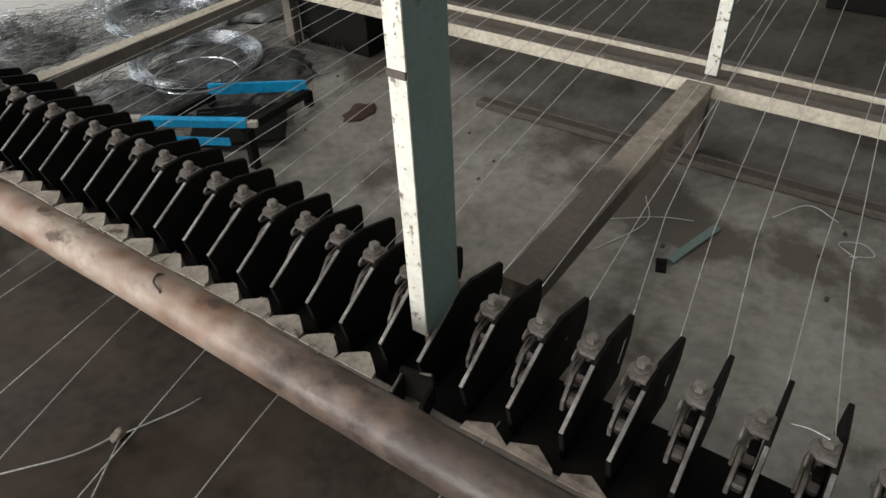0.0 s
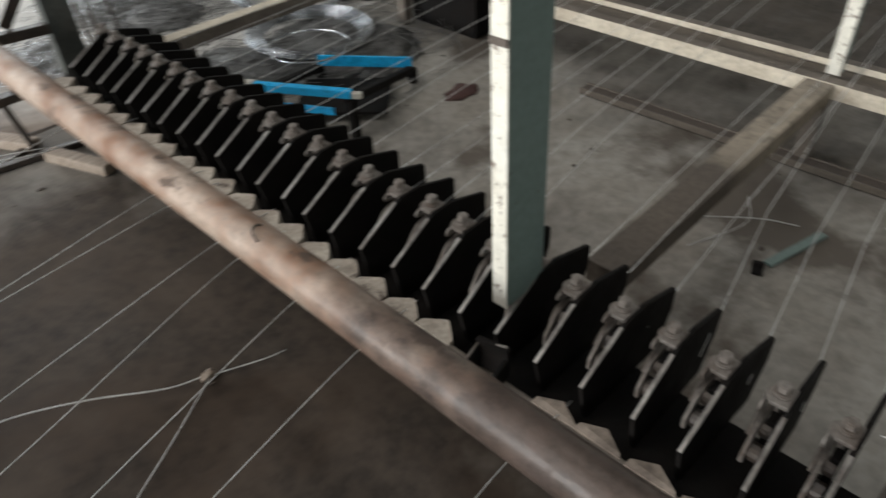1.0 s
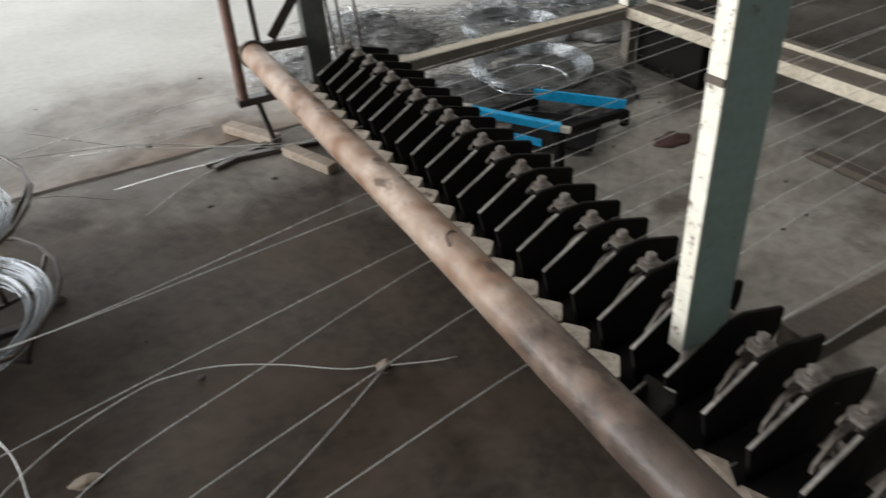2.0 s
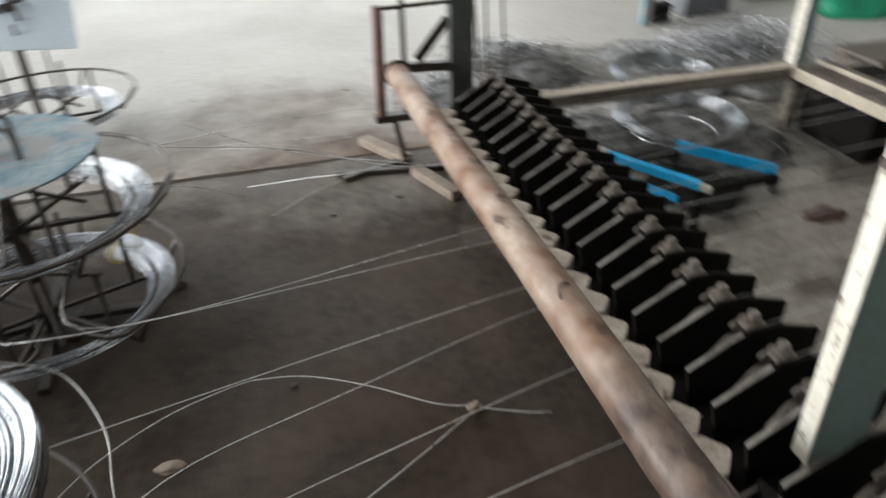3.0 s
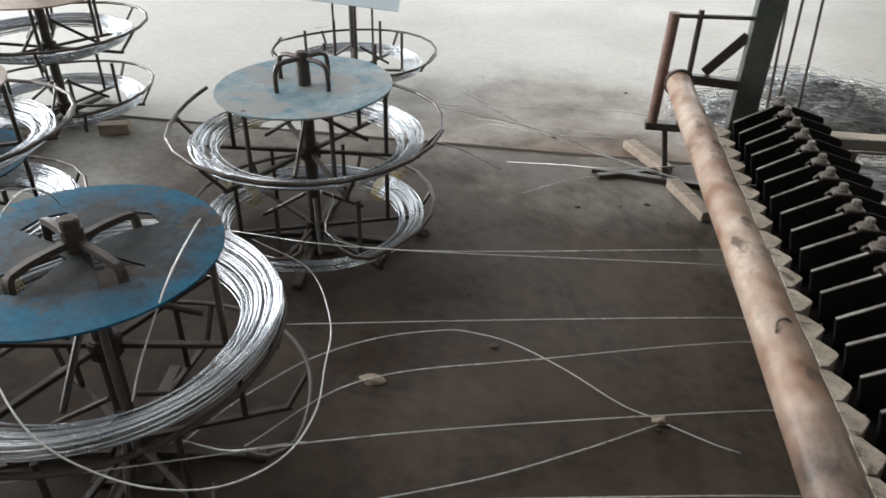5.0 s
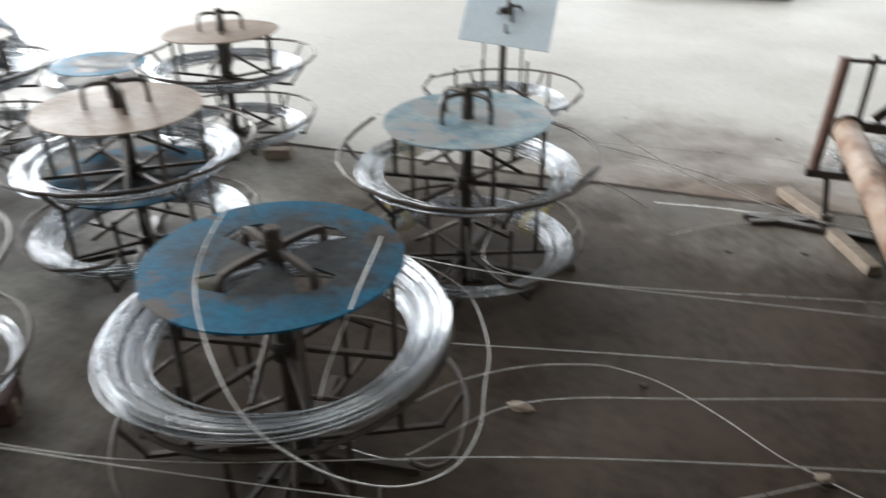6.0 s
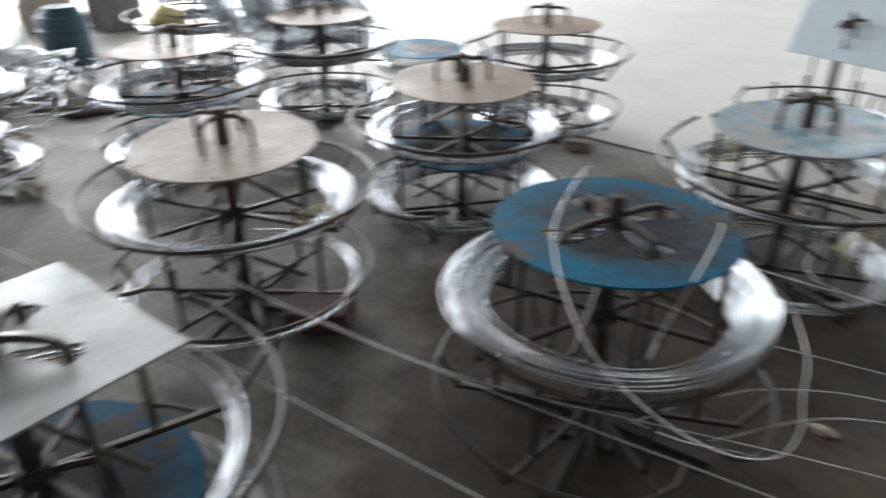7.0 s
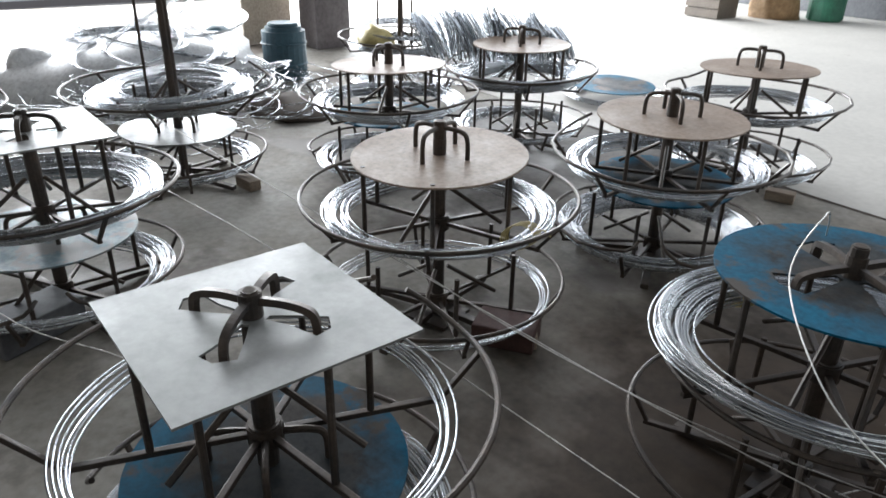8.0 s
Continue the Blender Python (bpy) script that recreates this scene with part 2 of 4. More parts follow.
def bar(a, c, w, h, bevel=0.004):
    """A rectangular bar from a to c, w across and h high."""
    a, c = Vector(a), Vector(c)
    d = c - a
    q = d.to_track_quat("X", "Z").to_matrix().to_4x4()
    bm = bmesh.new()
    m = Matrix.Translation((a + c) / 2) @ q @ Matrix.Diagonal((d.length, w, h, 1))
    bmesh.ops.create_cube(bm, size=1, matrix=m)
    if bevel:
        bmesh.ops.bevel(bm, geom=bm.edges[:], offset=bevel, segments=2, affect="EDGES", profile=0.6)
    return bm


def prism(outline, thick, bevel=0.0):
    """A plate in the xz plane, thick along y, centred on y = 0."""
    bm = bmesh.new()
    f = bm.faces.new([bm.verts.new((x, -thick / 2, z)) for x, z in outline])
    got = bmesh.ops.extrude_face_region(bm, geom=[f])
    bmesh.ops.translate(bm, verts=[v for v in got["geom"] if isinstance(v, bmesh.types.BMVert)], vec=(0, thick, 0))
    bmesh.ops.recalc_face_normals(bm, faces=bm.faces[:])
    if bevel:
        bmesh.ops.bevel(bm, geom=bm.edges[:], offset=bevel, segments=1, affect="EDGES")
    return bm


def cylinder(r, h, at=(0, 0, 0), n=16, bevel=0.0, axis="z", bm=None):
    bm = bm or bmesh.new()
    m = Matrix.Translation(at)
    if axis == "y":
        m = m @ pose(0, 0, 0, 90)
    if axis == "x":
        m = m @ pose(0, 0, 0, 0, 90)
    made = bmesh.ops.create_cone(bm, cap_ends=True, segments=n, radius1=r, radius2=r, depth=h, matrix=m)
    if bevel:
        es = [e for e in {e for v in made["verts"] for e in v.link_edges} if any(len(f.verts) > 4 for f in e.link_faces)]
        bmesh.ops.bevel(bm, geom=es, offset=bevel, segments=2, affect="EDGES")
    return bm


def smooth_line(pts, k=8):
    """Points on a smooth curve through the given ones."""
    p = [Vector(q) for q in pts]
    p = [p[0] * 2 - p[1]] + p + [p[-1] * 2 - p[-2]]
    out = []
    for i in range(1, len(p) - 2):
        for j in range(k):
            t = j / k
            a, b, c, d = p[i - 1], p[i], p[i + 1], p[i + 2]
            out.append(0.5 * (2 * b + (c - a) * t + (2 * a - 5 * b + 4 * c - d) * t * t + (3 * b - a - 3 * c + d) * t ** 3))
    return out + [p[-2]]


def empty(name, m=Matrix(), label="", category="", group="", kind=""):
    ob = new(name)
    ob.matrix_basis = m
    return tagged(ob, label, category, group, kind)


def polar(r, deg, z):
    return (r * math.cos(radians(deg)), r * math.sin(radians(deg)), z)


# ---- setting ----
def slab(name, size, at, mat, label, category):
    ob = part(name, block(size, at, 0), mat)
    return tagged(ob, label, category, kind="structure")


def floor_slab(name, x0, x1, y0, y1, mat, label, step=0.16):
    bm = bmesh.new()
    nx, ny = int((x1 - x0) / step), int((y1 - y0) / step)
    m = Matrix.Translation(((x0 + x1) / 2, (y0 + y1) / 2, 0)) @ Matrix.Diagonal(((x1 - x0) / 2, (y1 - y0) / 2, 1, 1))
    bmesh.ops.create_grid(bm, x_segments=nx, y_segments=ny, size=1, matrix=m)
    for v in bm.verts:
        v.co.z = 0.004 * noise.noise(v.co * 0.8) + 0.002 * noise.noise(v.co * 3.1) - 0.003
    tagged(part(name, bm, mat, smooth=True), label, "floor", kind="structure")


floor_slab("floor_south", -12, 12, -12, 2.026, CONCRETE, "worn concrete floor with brown oil stains, reel shade and dirt coloured in")
floor_slab("floor_north", -12, 12, 2.034, 14, CLEAN_CONCRETE, "pale grey concrete floor slab past the joint")
slab("floor_base", (26, 28, 0.1), (0, 1, -0.07), DIRT, "dirt in the floor joint", "floor")
def build_joint():
    """Dirt packed unevenly into the floor joint."""
    bm = bmesh.new()
    rows = []
    for x in np.linspace(-4.2, 0.3, 150):
        c = 2.03 + 0.006 * noise.noise(Vector((x * 3, 0, 0)))
        w = 0.014 + 0.012 * noise.noise(Vector((x * 5, 3, 0))) + 0.006 * noise.noise(Vector((x * 23, 7, 0)))
        w = max(w, 0.006)
        rows.append([bm.verts.new((x, c - w, -0.001)), bm.verts.new((x, c, 0.0045)), bm.verts.new((x, c + w, -0.001))])
    for a, b in zip(rows, rows[1:]):
        for j in range(2):
            bm.faces.new((a[j], b[j], b[j + 1], a[j + 1]))
    bmesh.ops.recalc_face_normals(bm, faces=bm.faces[:])
    tagged(part("floor_joint", bm, DIRT), "dark dirt packed in the joint between two slabs", "floor joint", kind="structure")


build_joint()
slab("ground", (160, 160, 0.1), (0, 0, -0.19), CLEAN_CONCRETE, "pale bare ground outside the hall", "ground")
# Most walls and the whole roof are out of view, added to shape daylight.
slab("wall_east", (0.2, 24, 5.2), (7.1, 0, 2.6), WALL, "unseen hall wall added to enclose the light", "wall")
slab("wall_south", (20, 0.2, 5.2), (-2, -6.1, 2.6), WALL, "unseen hall wall added behind the reels", "wall")
slab("wall_north_lintel", (16, 0.2, 1.3), (-1, 9.1, 4.55), WALL, "unseen wall added over the gap for the north lamp", "wall")
slab("wall_north_pier", (4.0, 0.2, 3.9), (5.0, 9.1, 1.95), WALL, "unseen wall added beside the gap for the north lamp", "wall")
slab("wall_north_side", (5.6, 0.2, 3.9), (-6.1, 9.1, 1.95), GREYWALL, "dark grey painted wall with stored goods", "wall")
slab("wall_west_lintel", (0.2, 16, 1.3), (-8.8, 1.8, 4.55), WALL, "unseen wall added over the wide west opening", "wall")
slab("wall_west_pier", (0.2, 3.2, 3.9), (-8.8, -4.4, 1.95), WALL, "unseen wall added beside the wide west opening", "wall")
slab("pillar_1", (0.35, 0.36, 3.9), (-7.65, 1.95, 1.95), BRICKISH, "grey concrete pillar in the open hall side", "pillar")
slab("pillar_2", (0.3, 0.34, 3.9), (-7.0, -1.12, 1.95), BRICKISH, "grey concrete pillar in the open hall side", "pillar")
slab("ceiling_middle", (2.5, 18, 0.15), (-0.75, 2, 5.35), ROOF, "unseen roof added to hold back the sky", "ceiling")
slab("ceiling_east", (6.0, 18, 0.15), (4.2, 2, 5.35), ROOF, "unseen roof added past a narrow gap for light", "ceiling")
slab("ceiling_strip_end", (0.7, 11, 0.15), (0.85, 5.5, 5.35), ROOF, "unseen roof added to end the narrow gap for light", "ceiling")
slab("ceiling_west", (3.7, 18, 0.15), (-7.05, 2, 5.35), ROOF, "unseen roof added beside a long gap for light", "ceiling")
slab("ceiling_south", (3.2, 7.5, 0.15), (-3.6, -3.25, 5.35), ROOF, "unseen roof added to end the long gap for light", "ceiling")
slab("ceiling_north", (3.2, 3.0, 0.15), (-3.6, 9.5, 5.35), ROOF, "unseen roof added to end the long gap for light", "ceiling")


# ---- wire guide rack ----
def build_pipe():
    bm = bmesh.new()
    pts = [(-0.35 + 0.002 * math.sin(y * 3.1), y, 0.43 + 0.002 * math.sin(y * 2.3 + 1)) for y in np.linspace(-3.2, 1.84, 64)]
    tube(bm, pts, 0.047, 24)
    for v in bm.verts:
        v.co += Vector((1, 0, 0.5)) * 0.0012 * noise.noise(v.co * 14)
    ob = tagged(part("steel_pipe", bm, PIPE, smooth=True), "long rusty brown steel pipe along the guide rack", "pipe")
    part("end_ring", rod([(-0.35 + 0.05 * math.cos(a), 1.79, 0.43 + 0.05 * math.sin(a)) for a in np.linspace(0, 6.28, 25)[:-1]], 0.006, 8, True), ROD, ob)
    part("wire_hook", rod(smooth_line([(-0.372, 0.21, 0.474), (-0.365, 0.235, 0.483), (-0.345, 0.25, 0.481), (-0.335, 0.245, 0.476)], 5), 0.0025, 6), ROD, ob)


build_pipe()


rnd0 = random.Random(3)


def build_bed():
    ob = tagged(part("rack_beam", block((0.29, 5.0, 0.08), (-0.09, -0.65, 0.185), 0.004), BLACK_STEEL), "oily black steel channel carrying the guide plates", "beam")
    part("lip", block((0.058, 5.0, 0.04), (-0.215, -0.65, 0.26), 0.004), BROWNRAIL, ob, "grimy brown angle along the edge")
    outline = [(-0.192, 0.0), (-0.176, 0.003), (-0.158, 0.024), (-0.141, 0.047), (-0.143, 0.057), (-0.172, 0.095), (-0.192, 0.0985)]
    bm = bmesh.new()
    low = [bm.verts.new((x, y, 0.226)) for x, y in outline]
    high = [bm.verts.new((x - 0.004, 0.05 + (y - 0.05) * 0.985, 0.284)) for x, y in outline]
    bm.faces.new(high)
    bm.faces.new(low[::-1])
    for k in range(len(outline)):
        bm.faces.new((low[k], low[(k + 1) % 7], high[(k + 1) % 7], high[k]))
    bmesh.ops.recalc_face_normals(bm, faces=bm.faces[:])
    tooth = part("tooth", bm, BEAM, ob, "worn beige notched lip between two guide plates")
    greasy = tooth.data.copy()
    greasy.materials[0] = GREASY
    for v in greasy.vertices:
        v.co.x = -0.192 + (v.co.x + 0.192) * 0.7 + 0.006 * noise.noise(v.co * 60)
        v.co.y += 0.008 * noise.noise(v.co * 45 + Vector((5, 0, 0)))
        v.co.z += 0.004 * noise.noise(v.co * 70)
    for k in range(-15, 18):
        m = pose(rnd0.uniform(-0.003, 0.003), k * 0.1 - 0.036, rnd0.uniform(-0.002, 0.002), 0, 0, rnd0.uniform(-2, 2))
        if k == -15:
            tooth.matrix_basis = m
        elif k < -3:
            share("tooth", greasy, ob, m)
        elif k not in (-2, -3):
            share("tooth", tooth.data, ob, m)
    for y in (-2.6, -0.2):
        part("beam_leg", block((0.09, 0.09, 0.145), (0.03, y, 0.0725), 0.004), DARKRAIL, ob)


build_bed()

def build_clip():
    c = empty("pipe_clip", pose(-0.2, -0.245, 0.278, 0, 0, 12), "bent black iron clip between the pipe and the guides", "clip")
    part("back", block((0.012, 0.07, 0.075), (0.02, 0, 0.0375), 0.003), BLACK_STEEL, c)
    part("arm", block((0.05, 0.01, 0.06), (-0.008, 0.03, 0.03), 0.003), BLACK_STEEL, c)
    part("arm", block((0.05, 0.01, 0.05), (-0.008, -0.03, 0.025), 0.003), BLACK_STEEL, c)
    part("worn_rim", rod([(-0.03, 0.03, 0.062), (0.018, 0.03, 0.064), (0.02, -0.03, 0.078)], 0.003, 6), EDGE_STEEL, c)


build_clip()

PLATE = [(-0.128, 0.24), (-0.15, 0.332), (-0.035, 0.399), (-0.02, 0.408), (0.04, 0.41), (0.152, 0.378), (0.158, 0.37), (0.158, 0.32), (0.12, 0.229), (-0.124, 0.229)]


def build_guide(y):
    g = empty("wire_guide", pose(0, y, 0), "oily black steel guide plate with a bolted wire straightener", "wire guide", "wire guides along the rack")
    p = part("plate", prism(PLATE, 0.010, 0.0015), BLACK_STEEL, g)
    p.location.y = -0.02
    e = part("worn_edge", bar((-0.149, -0.02, 0.3335), (-0.034, -0.02, 0.401), 0.008, 0.004, 0.001), BARE_EDGE, g, "bare worn front edge")
    tab = block((0.05, 0.03, 0.008), (-0.002, -0.004, 0.409), 0.002)
    cylinder(0.021, 0.008, (-0.004, 0.004, 0.4092), 16, 0.002, bm=tab)
    part("tab", tab, EDGE_STEEL, g)
    b = part("bolt", cylinder(0.0125, 0.015, (0, 0, 0.4285), 6, 0.002), EDGE_STEEL, g)
    part("washer", cylinder(0.0165, 0.009, (0, 0, 0.4165), 12, 0.002), EDGE_STEEL, b)
    part("nut", cylinder(0.0135, 0.014, (0, 0, 0.396), 6, 0.002), EDGE_STEEL, b)
    part("shank", cylinder(0.007, 0.05, (0, 0, 0.375), 10), EDGE_STEEL, b)
    part("roller_block", block((0.028, 0.016, 0.09), (-0.02, -0.004, 0.33), 0.003), BLACK_STEEL, g)
    part("cheek", prism([(-0.078, 0.3), (-0.078, 0.325), (-0.045, 0.366), (0.03, 0.372), (0.05, 0.362), (0.03, 0.355), (-0.038, 0.35), (-0.062, 0.322), (-0.062, 0.3)], 0.008, 0.0012), EDGE_STEEL, g, "worn grey bent cheek").location.y = 0.012
    part("spring_clip", rod(smooth_line([(0.012, 0.018, 0.404), (-0.022, 0.02, 0.398), (-0.03, 0.02, 0.386), (-0.004, 0.02, 0.381), (0.0, 0.02, 0.37), (-0.03, 0.02, 0.362), (-0.05, 0.02, 0.34)], 4), 0.0036, 6), EDGE_STEEL, g)
    for x, z in ((-0.055, 0.315), (0.0, 0.315), (0.055, 0.315), (-0.028, 0.35), (0.028, 0.35)):
        r = part("roller", cylinder(0.017, 0.018, (x, -0.002, z), 14, 0.002, "y"), ROD, g)
        part("axle", cylinder(0.0065, 0.008, (x, 0.011, z), 6, 0.001, "y"), EDGE_STEEL, r, "worn axle nut")
    return g


first = build_guide(1.7)
for i in range(-14, 17):
    copy_thing(first, pose(random.uniform(-0.002, 0.002), i * 0.1 + random.uniform(-0.002, 0.002), 0, 0, random.uniform(-0.8, 0.8), random.uniform(-2, 2)))


# ---- painted frame beyond the rack ----
def build_post(x0, x1, y0, y1, z0, label, lean=(0, 0)):
    """A tube from x0 to x1 and y0 to y1; the west side has the cream paint."""
    p = empty("post", pose((x0 + x1) / 2, (y0 + y1) / 2, z0, *lean), label, "post", "posts of the steel frame")
    w, d = x1 - x0, y1 - y0
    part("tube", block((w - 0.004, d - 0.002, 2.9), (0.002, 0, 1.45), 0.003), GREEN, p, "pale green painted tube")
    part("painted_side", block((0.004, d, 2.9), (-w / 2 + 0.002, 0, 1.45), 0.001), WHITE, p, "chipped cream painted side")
    return p


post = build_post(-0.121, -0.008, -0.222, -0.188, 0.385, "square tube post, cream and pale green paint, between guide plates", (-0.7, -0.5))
part("black_band", block((0.004, 0.035, 0.012), (-0.0575, 0, 0.53), 0, 0), DIRT, post, "dark grease mark")
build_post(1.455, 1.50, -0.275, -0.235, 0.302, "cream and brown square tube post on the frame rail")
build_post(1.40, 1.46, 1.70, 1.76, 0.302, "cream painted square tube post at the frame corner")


def build_frame():
    f = empty("wire_table", pose(0, 0, 0), "low rectangular table of dirty cream steel tube", "table")
    part("rail", bar((1.432, -3.4, 0.27), (1.432, 1.76, 0.27), 0.046, 0.05), BROWNRAIL, f, "rail with a grimy brown top")
    part("painted_face", bar((1.407, -3.4, 0.27), (1.407, 1.76, 0.27), 0.004, 0.05, 0.001), RAIL, f, "dirty cream painted face")
    part("rail", bar((1.602, -3.4, 0.265), (1.602, 1.76, 0.265), 0.041, 0.06), BROWNRAIL, f, "rail with a grimy brown top")
    part("painted_face", bar((1.579, -3.4, 0.285), (1.579, 1.76, 0.285), 0.004, 0.02, 0.001), RAIL, f, "dirty cream painted face")
    part("web", bar((1.518, -3.4, 0.262), (1.518, 1.76, 0.262), 0.116, 0.02), DARKRAIL, f, "grimy brown top web")
    # Far rail: its lit top and shaded sides are put into the colours.
    part("rail", bar((0.2, 1.73, 0.268), (1.40, 1.73, 0.268), 0.058, 0.056), BROWNRAIL, f, "rail with grimy brown sides, darkened as in shade")
    part("painted_top", bar((0.2, 1.73, 0.298), (1.40, 1.73, 0.298), 0.06, 0.004, 0.001), RAIL, f, "dirty cream top, coloured pale as if lit")
    part("crossbeam", bar((0.2, -0.24, 0.265), (1.40, -0.24, 0.265), 0.09, 0.06), CROSS, f, "dark grimy crossbeam scuffed pale at one end")
    for x, y in ((1.43, 1.70), (1.43, -0.25), (1.43, -2.6), (0.3, 1.73)):
        part("leg", block((0.05, 0.05, 0.238), (x, y, 0.119), 0.004), DARKRAIL, f)


build_frame()


def build_floor_strip():
    """A low dark strip on the floor under the table rail, two flanges and a web."""
    c = empty("floor_channel", pose(0, 0, 0), "low dark strip along the floor under the table rail", "channel")
    a, b = Vector((1.383, 0.611, 0.012)), Vector((1.426, -2.989, 0.012))
    side = Vector((0, 0, 1)).cross(b - a).normalized() * 0.028
    part("web", bar(a, b, 0.056, 0.012, 0.002), DIRT, c)
    part("flange", bar(a + side, b + side, 0.008, 0.024, 0.002), DARKRAIL, c)
    part("flange", bar(a - side, b - side, 0.008, 0.024, 0.002), DARKRAIL, c)


build_floor_strip()


# ---- end stand of the rack ----
def build_end_stand():
    s = empty("rack_stand", pose(0, 0, 0), "dark steel end stand with uprights holding the rusty pipe", "stand")
    part("column", block((0.095, 0.06, 3.0), (-0.075, 1.87, 1.5), 0.004), DARKGREEN, s, "dark green steel column")
    part("upright", rod([(-0.415, 1.85, 0.235), (-0.405, 1.85, 0.675)], 0.021, 12), REDROD, s, "rust-brown round upright")
    part("upright", rod([(-0.31, 1.85, 0.25), (-0.312, 1.85, 0.69)], 0.011, 10), ROD, s)
    part("top_bar", bar((-0.415, 1.85, 0.665), (-0.122, 1.85, 0.672), 0.024, 0.014), ROD, s)
    part("middle_bar", bar((-0.30, 1.86, 0.43), (-0.122, 1.86, 0.42), 0.04, 0.035), ROD, s)
    part("bottom_bar", bar((-0.44, 1.85, 0.235), (-0.122, 1.85, 0.235), 0.05, 0.03), ROD, s)
    part("brace", bar((-0.25, 1.88, 0.45), (-0.122, 1.88, 0.60), 0.006, 0.04), ROD, s)
    part("leg", bar((-0.36, 1.85, 0.222), (-0.32, 1.85, 0.0), 0.025, 0.02), ROD, s)
    part("foot_bar", bar((-0.62, 1.86, 0.012), (-0.1, 1.78, 0.012), 0.035, 0.02), ROD, s)
    part("foot_bar", bar((-0.60, 1.80, 0.012), (-0.30, 1.92, 0.012), 0.03, 0.018), ROD, s)
    return s


build_end_stand()


def build_plank(a, c, w, h):
    tagged(part("wood_plank", bar(a, c, w, h, 0.006), WOOD), "short rough wood plank lying under the rack stand", "plank", "planks under the stand")


build_plank((-0.452, 2.155, 0.02), (-0.31, 1.89, 0.02), 0.06, 0.04)
build_plank((-0.30, 1.78, 0.02), (-0.20, 1.51, 0.02), 0.055, 0.04)


# ---- pay-off reels ----
def coil_mesh(name, layers, columns, inner, outer, height, seed, mat=WIRE, r=0.0025, seg=90):
    """A loose coil of wire in a flared basket: turns side by side in layers, a few of them astray."""
    rnd = random.Random(seed)
    n, turns = 5, []
    for c in range(columns + 1):
        u = (c + 0.7 * math.sin(c * 1.9 + seed) + rnd.uniform(-0.45, 0.45)) / columns if 0 < c < columns else c / columns
        for row in range(layers) if c % 2 == 0 else range(layers - 1, -1, -1):
            rad = inner + (outer - inner) * u + 0.3 * (row % 2) * (outer - inner) / columns + rnd.gauss(0, 0.0012)
            z = 0.005 + 0.55 * height * u ** 1.3 + 0.45 * height * row / max(layers - 1, 1) + rnd.gauss(0, 0.0009)
            stray = rnd.random() < 0.1
            lean = 0.005 if stray else 0.0009
            turns.append((rad + (rnd.uniform(-0.008, 0.008) if stray else 0), z + (0.004 if stray else 0), rnd.gauss(0, lean), rnd.gauss(0, lean), rnd.gauss(0, lean), rnd.gauss(0, lean)))
    turns = np.array(turns)
    loops = len(turns) - 1
    p = [rnd.uniform(0, 6.28) for _ in range(4)]
    i = np.arange(loops * seg)
    k, f = i // seg, np.clip((i % seg / seg - 0.6) / 0.4, 0, 1)[:, None]
    row = turns[k] * (1 - f) + turns[k + 1] * f
    ang = 2 * math.pi * i / seg
    ca, sa = np.cos(ang), np.sin(ang)
    rad = row[:, 0] + 0.004 * np.sin(2 * ang + p[0]) + 0.0025 * np.sin(3 * ang + p[1]) + 0.0012 * np.sin(5 * ang + k * 0.7)
    px, py = row[:, 2] + rad * ca, row[:, 3] + rad * sa
    pz = np.maximum(row[:, 1] + row[:, 4] * ca + row[:, 5] * sa + 0.003 * np.sin(ang + p[2]) + 0.002 * np.sin(4 * ang + p[3]), 0.004)
    q = 2 * math.pi * np.arange(n) / n
    out = r * np.cos(q)[None, :]
    verts = np.stack([px[:, None] + out * ca[:, None], py[:, None] + out * sa[:, None], pz[:, None] + r * np.sin(q)[None, :] * np.ones((len(i), 1))], axis=2).reshape(-1, 3)
    faces = [(j * n + m, j * n + n + m, j * n + n + (m + 1) % n, j * n + (m + 1) % n) for j in range(loops * seg - 1) for m in range(n)]
    me = bpy.data.meshes.new(name)
    me.from_pydata(verts.tolist(), [], faces)
    me.materials.append(mat)
    for face in me.polygons:
        face.use_smooth = True
    me.update()
    return me


COILS = {
    "full": coil_mesh("full_coil", 4, 14, 0.283, 0.368, 0.08, 11),
    "half": coil_mesh("half_coil", 3, 10, 0.286, 0.362, 0.055, 12),
    "low": coil_mesh("low_coil", 3, 8, 0.275, 0.35, 0.032, 13),
    "few": coil_mesh("few_turns", 2, 3, 0.335, 0.365, 0.03, 14),
}


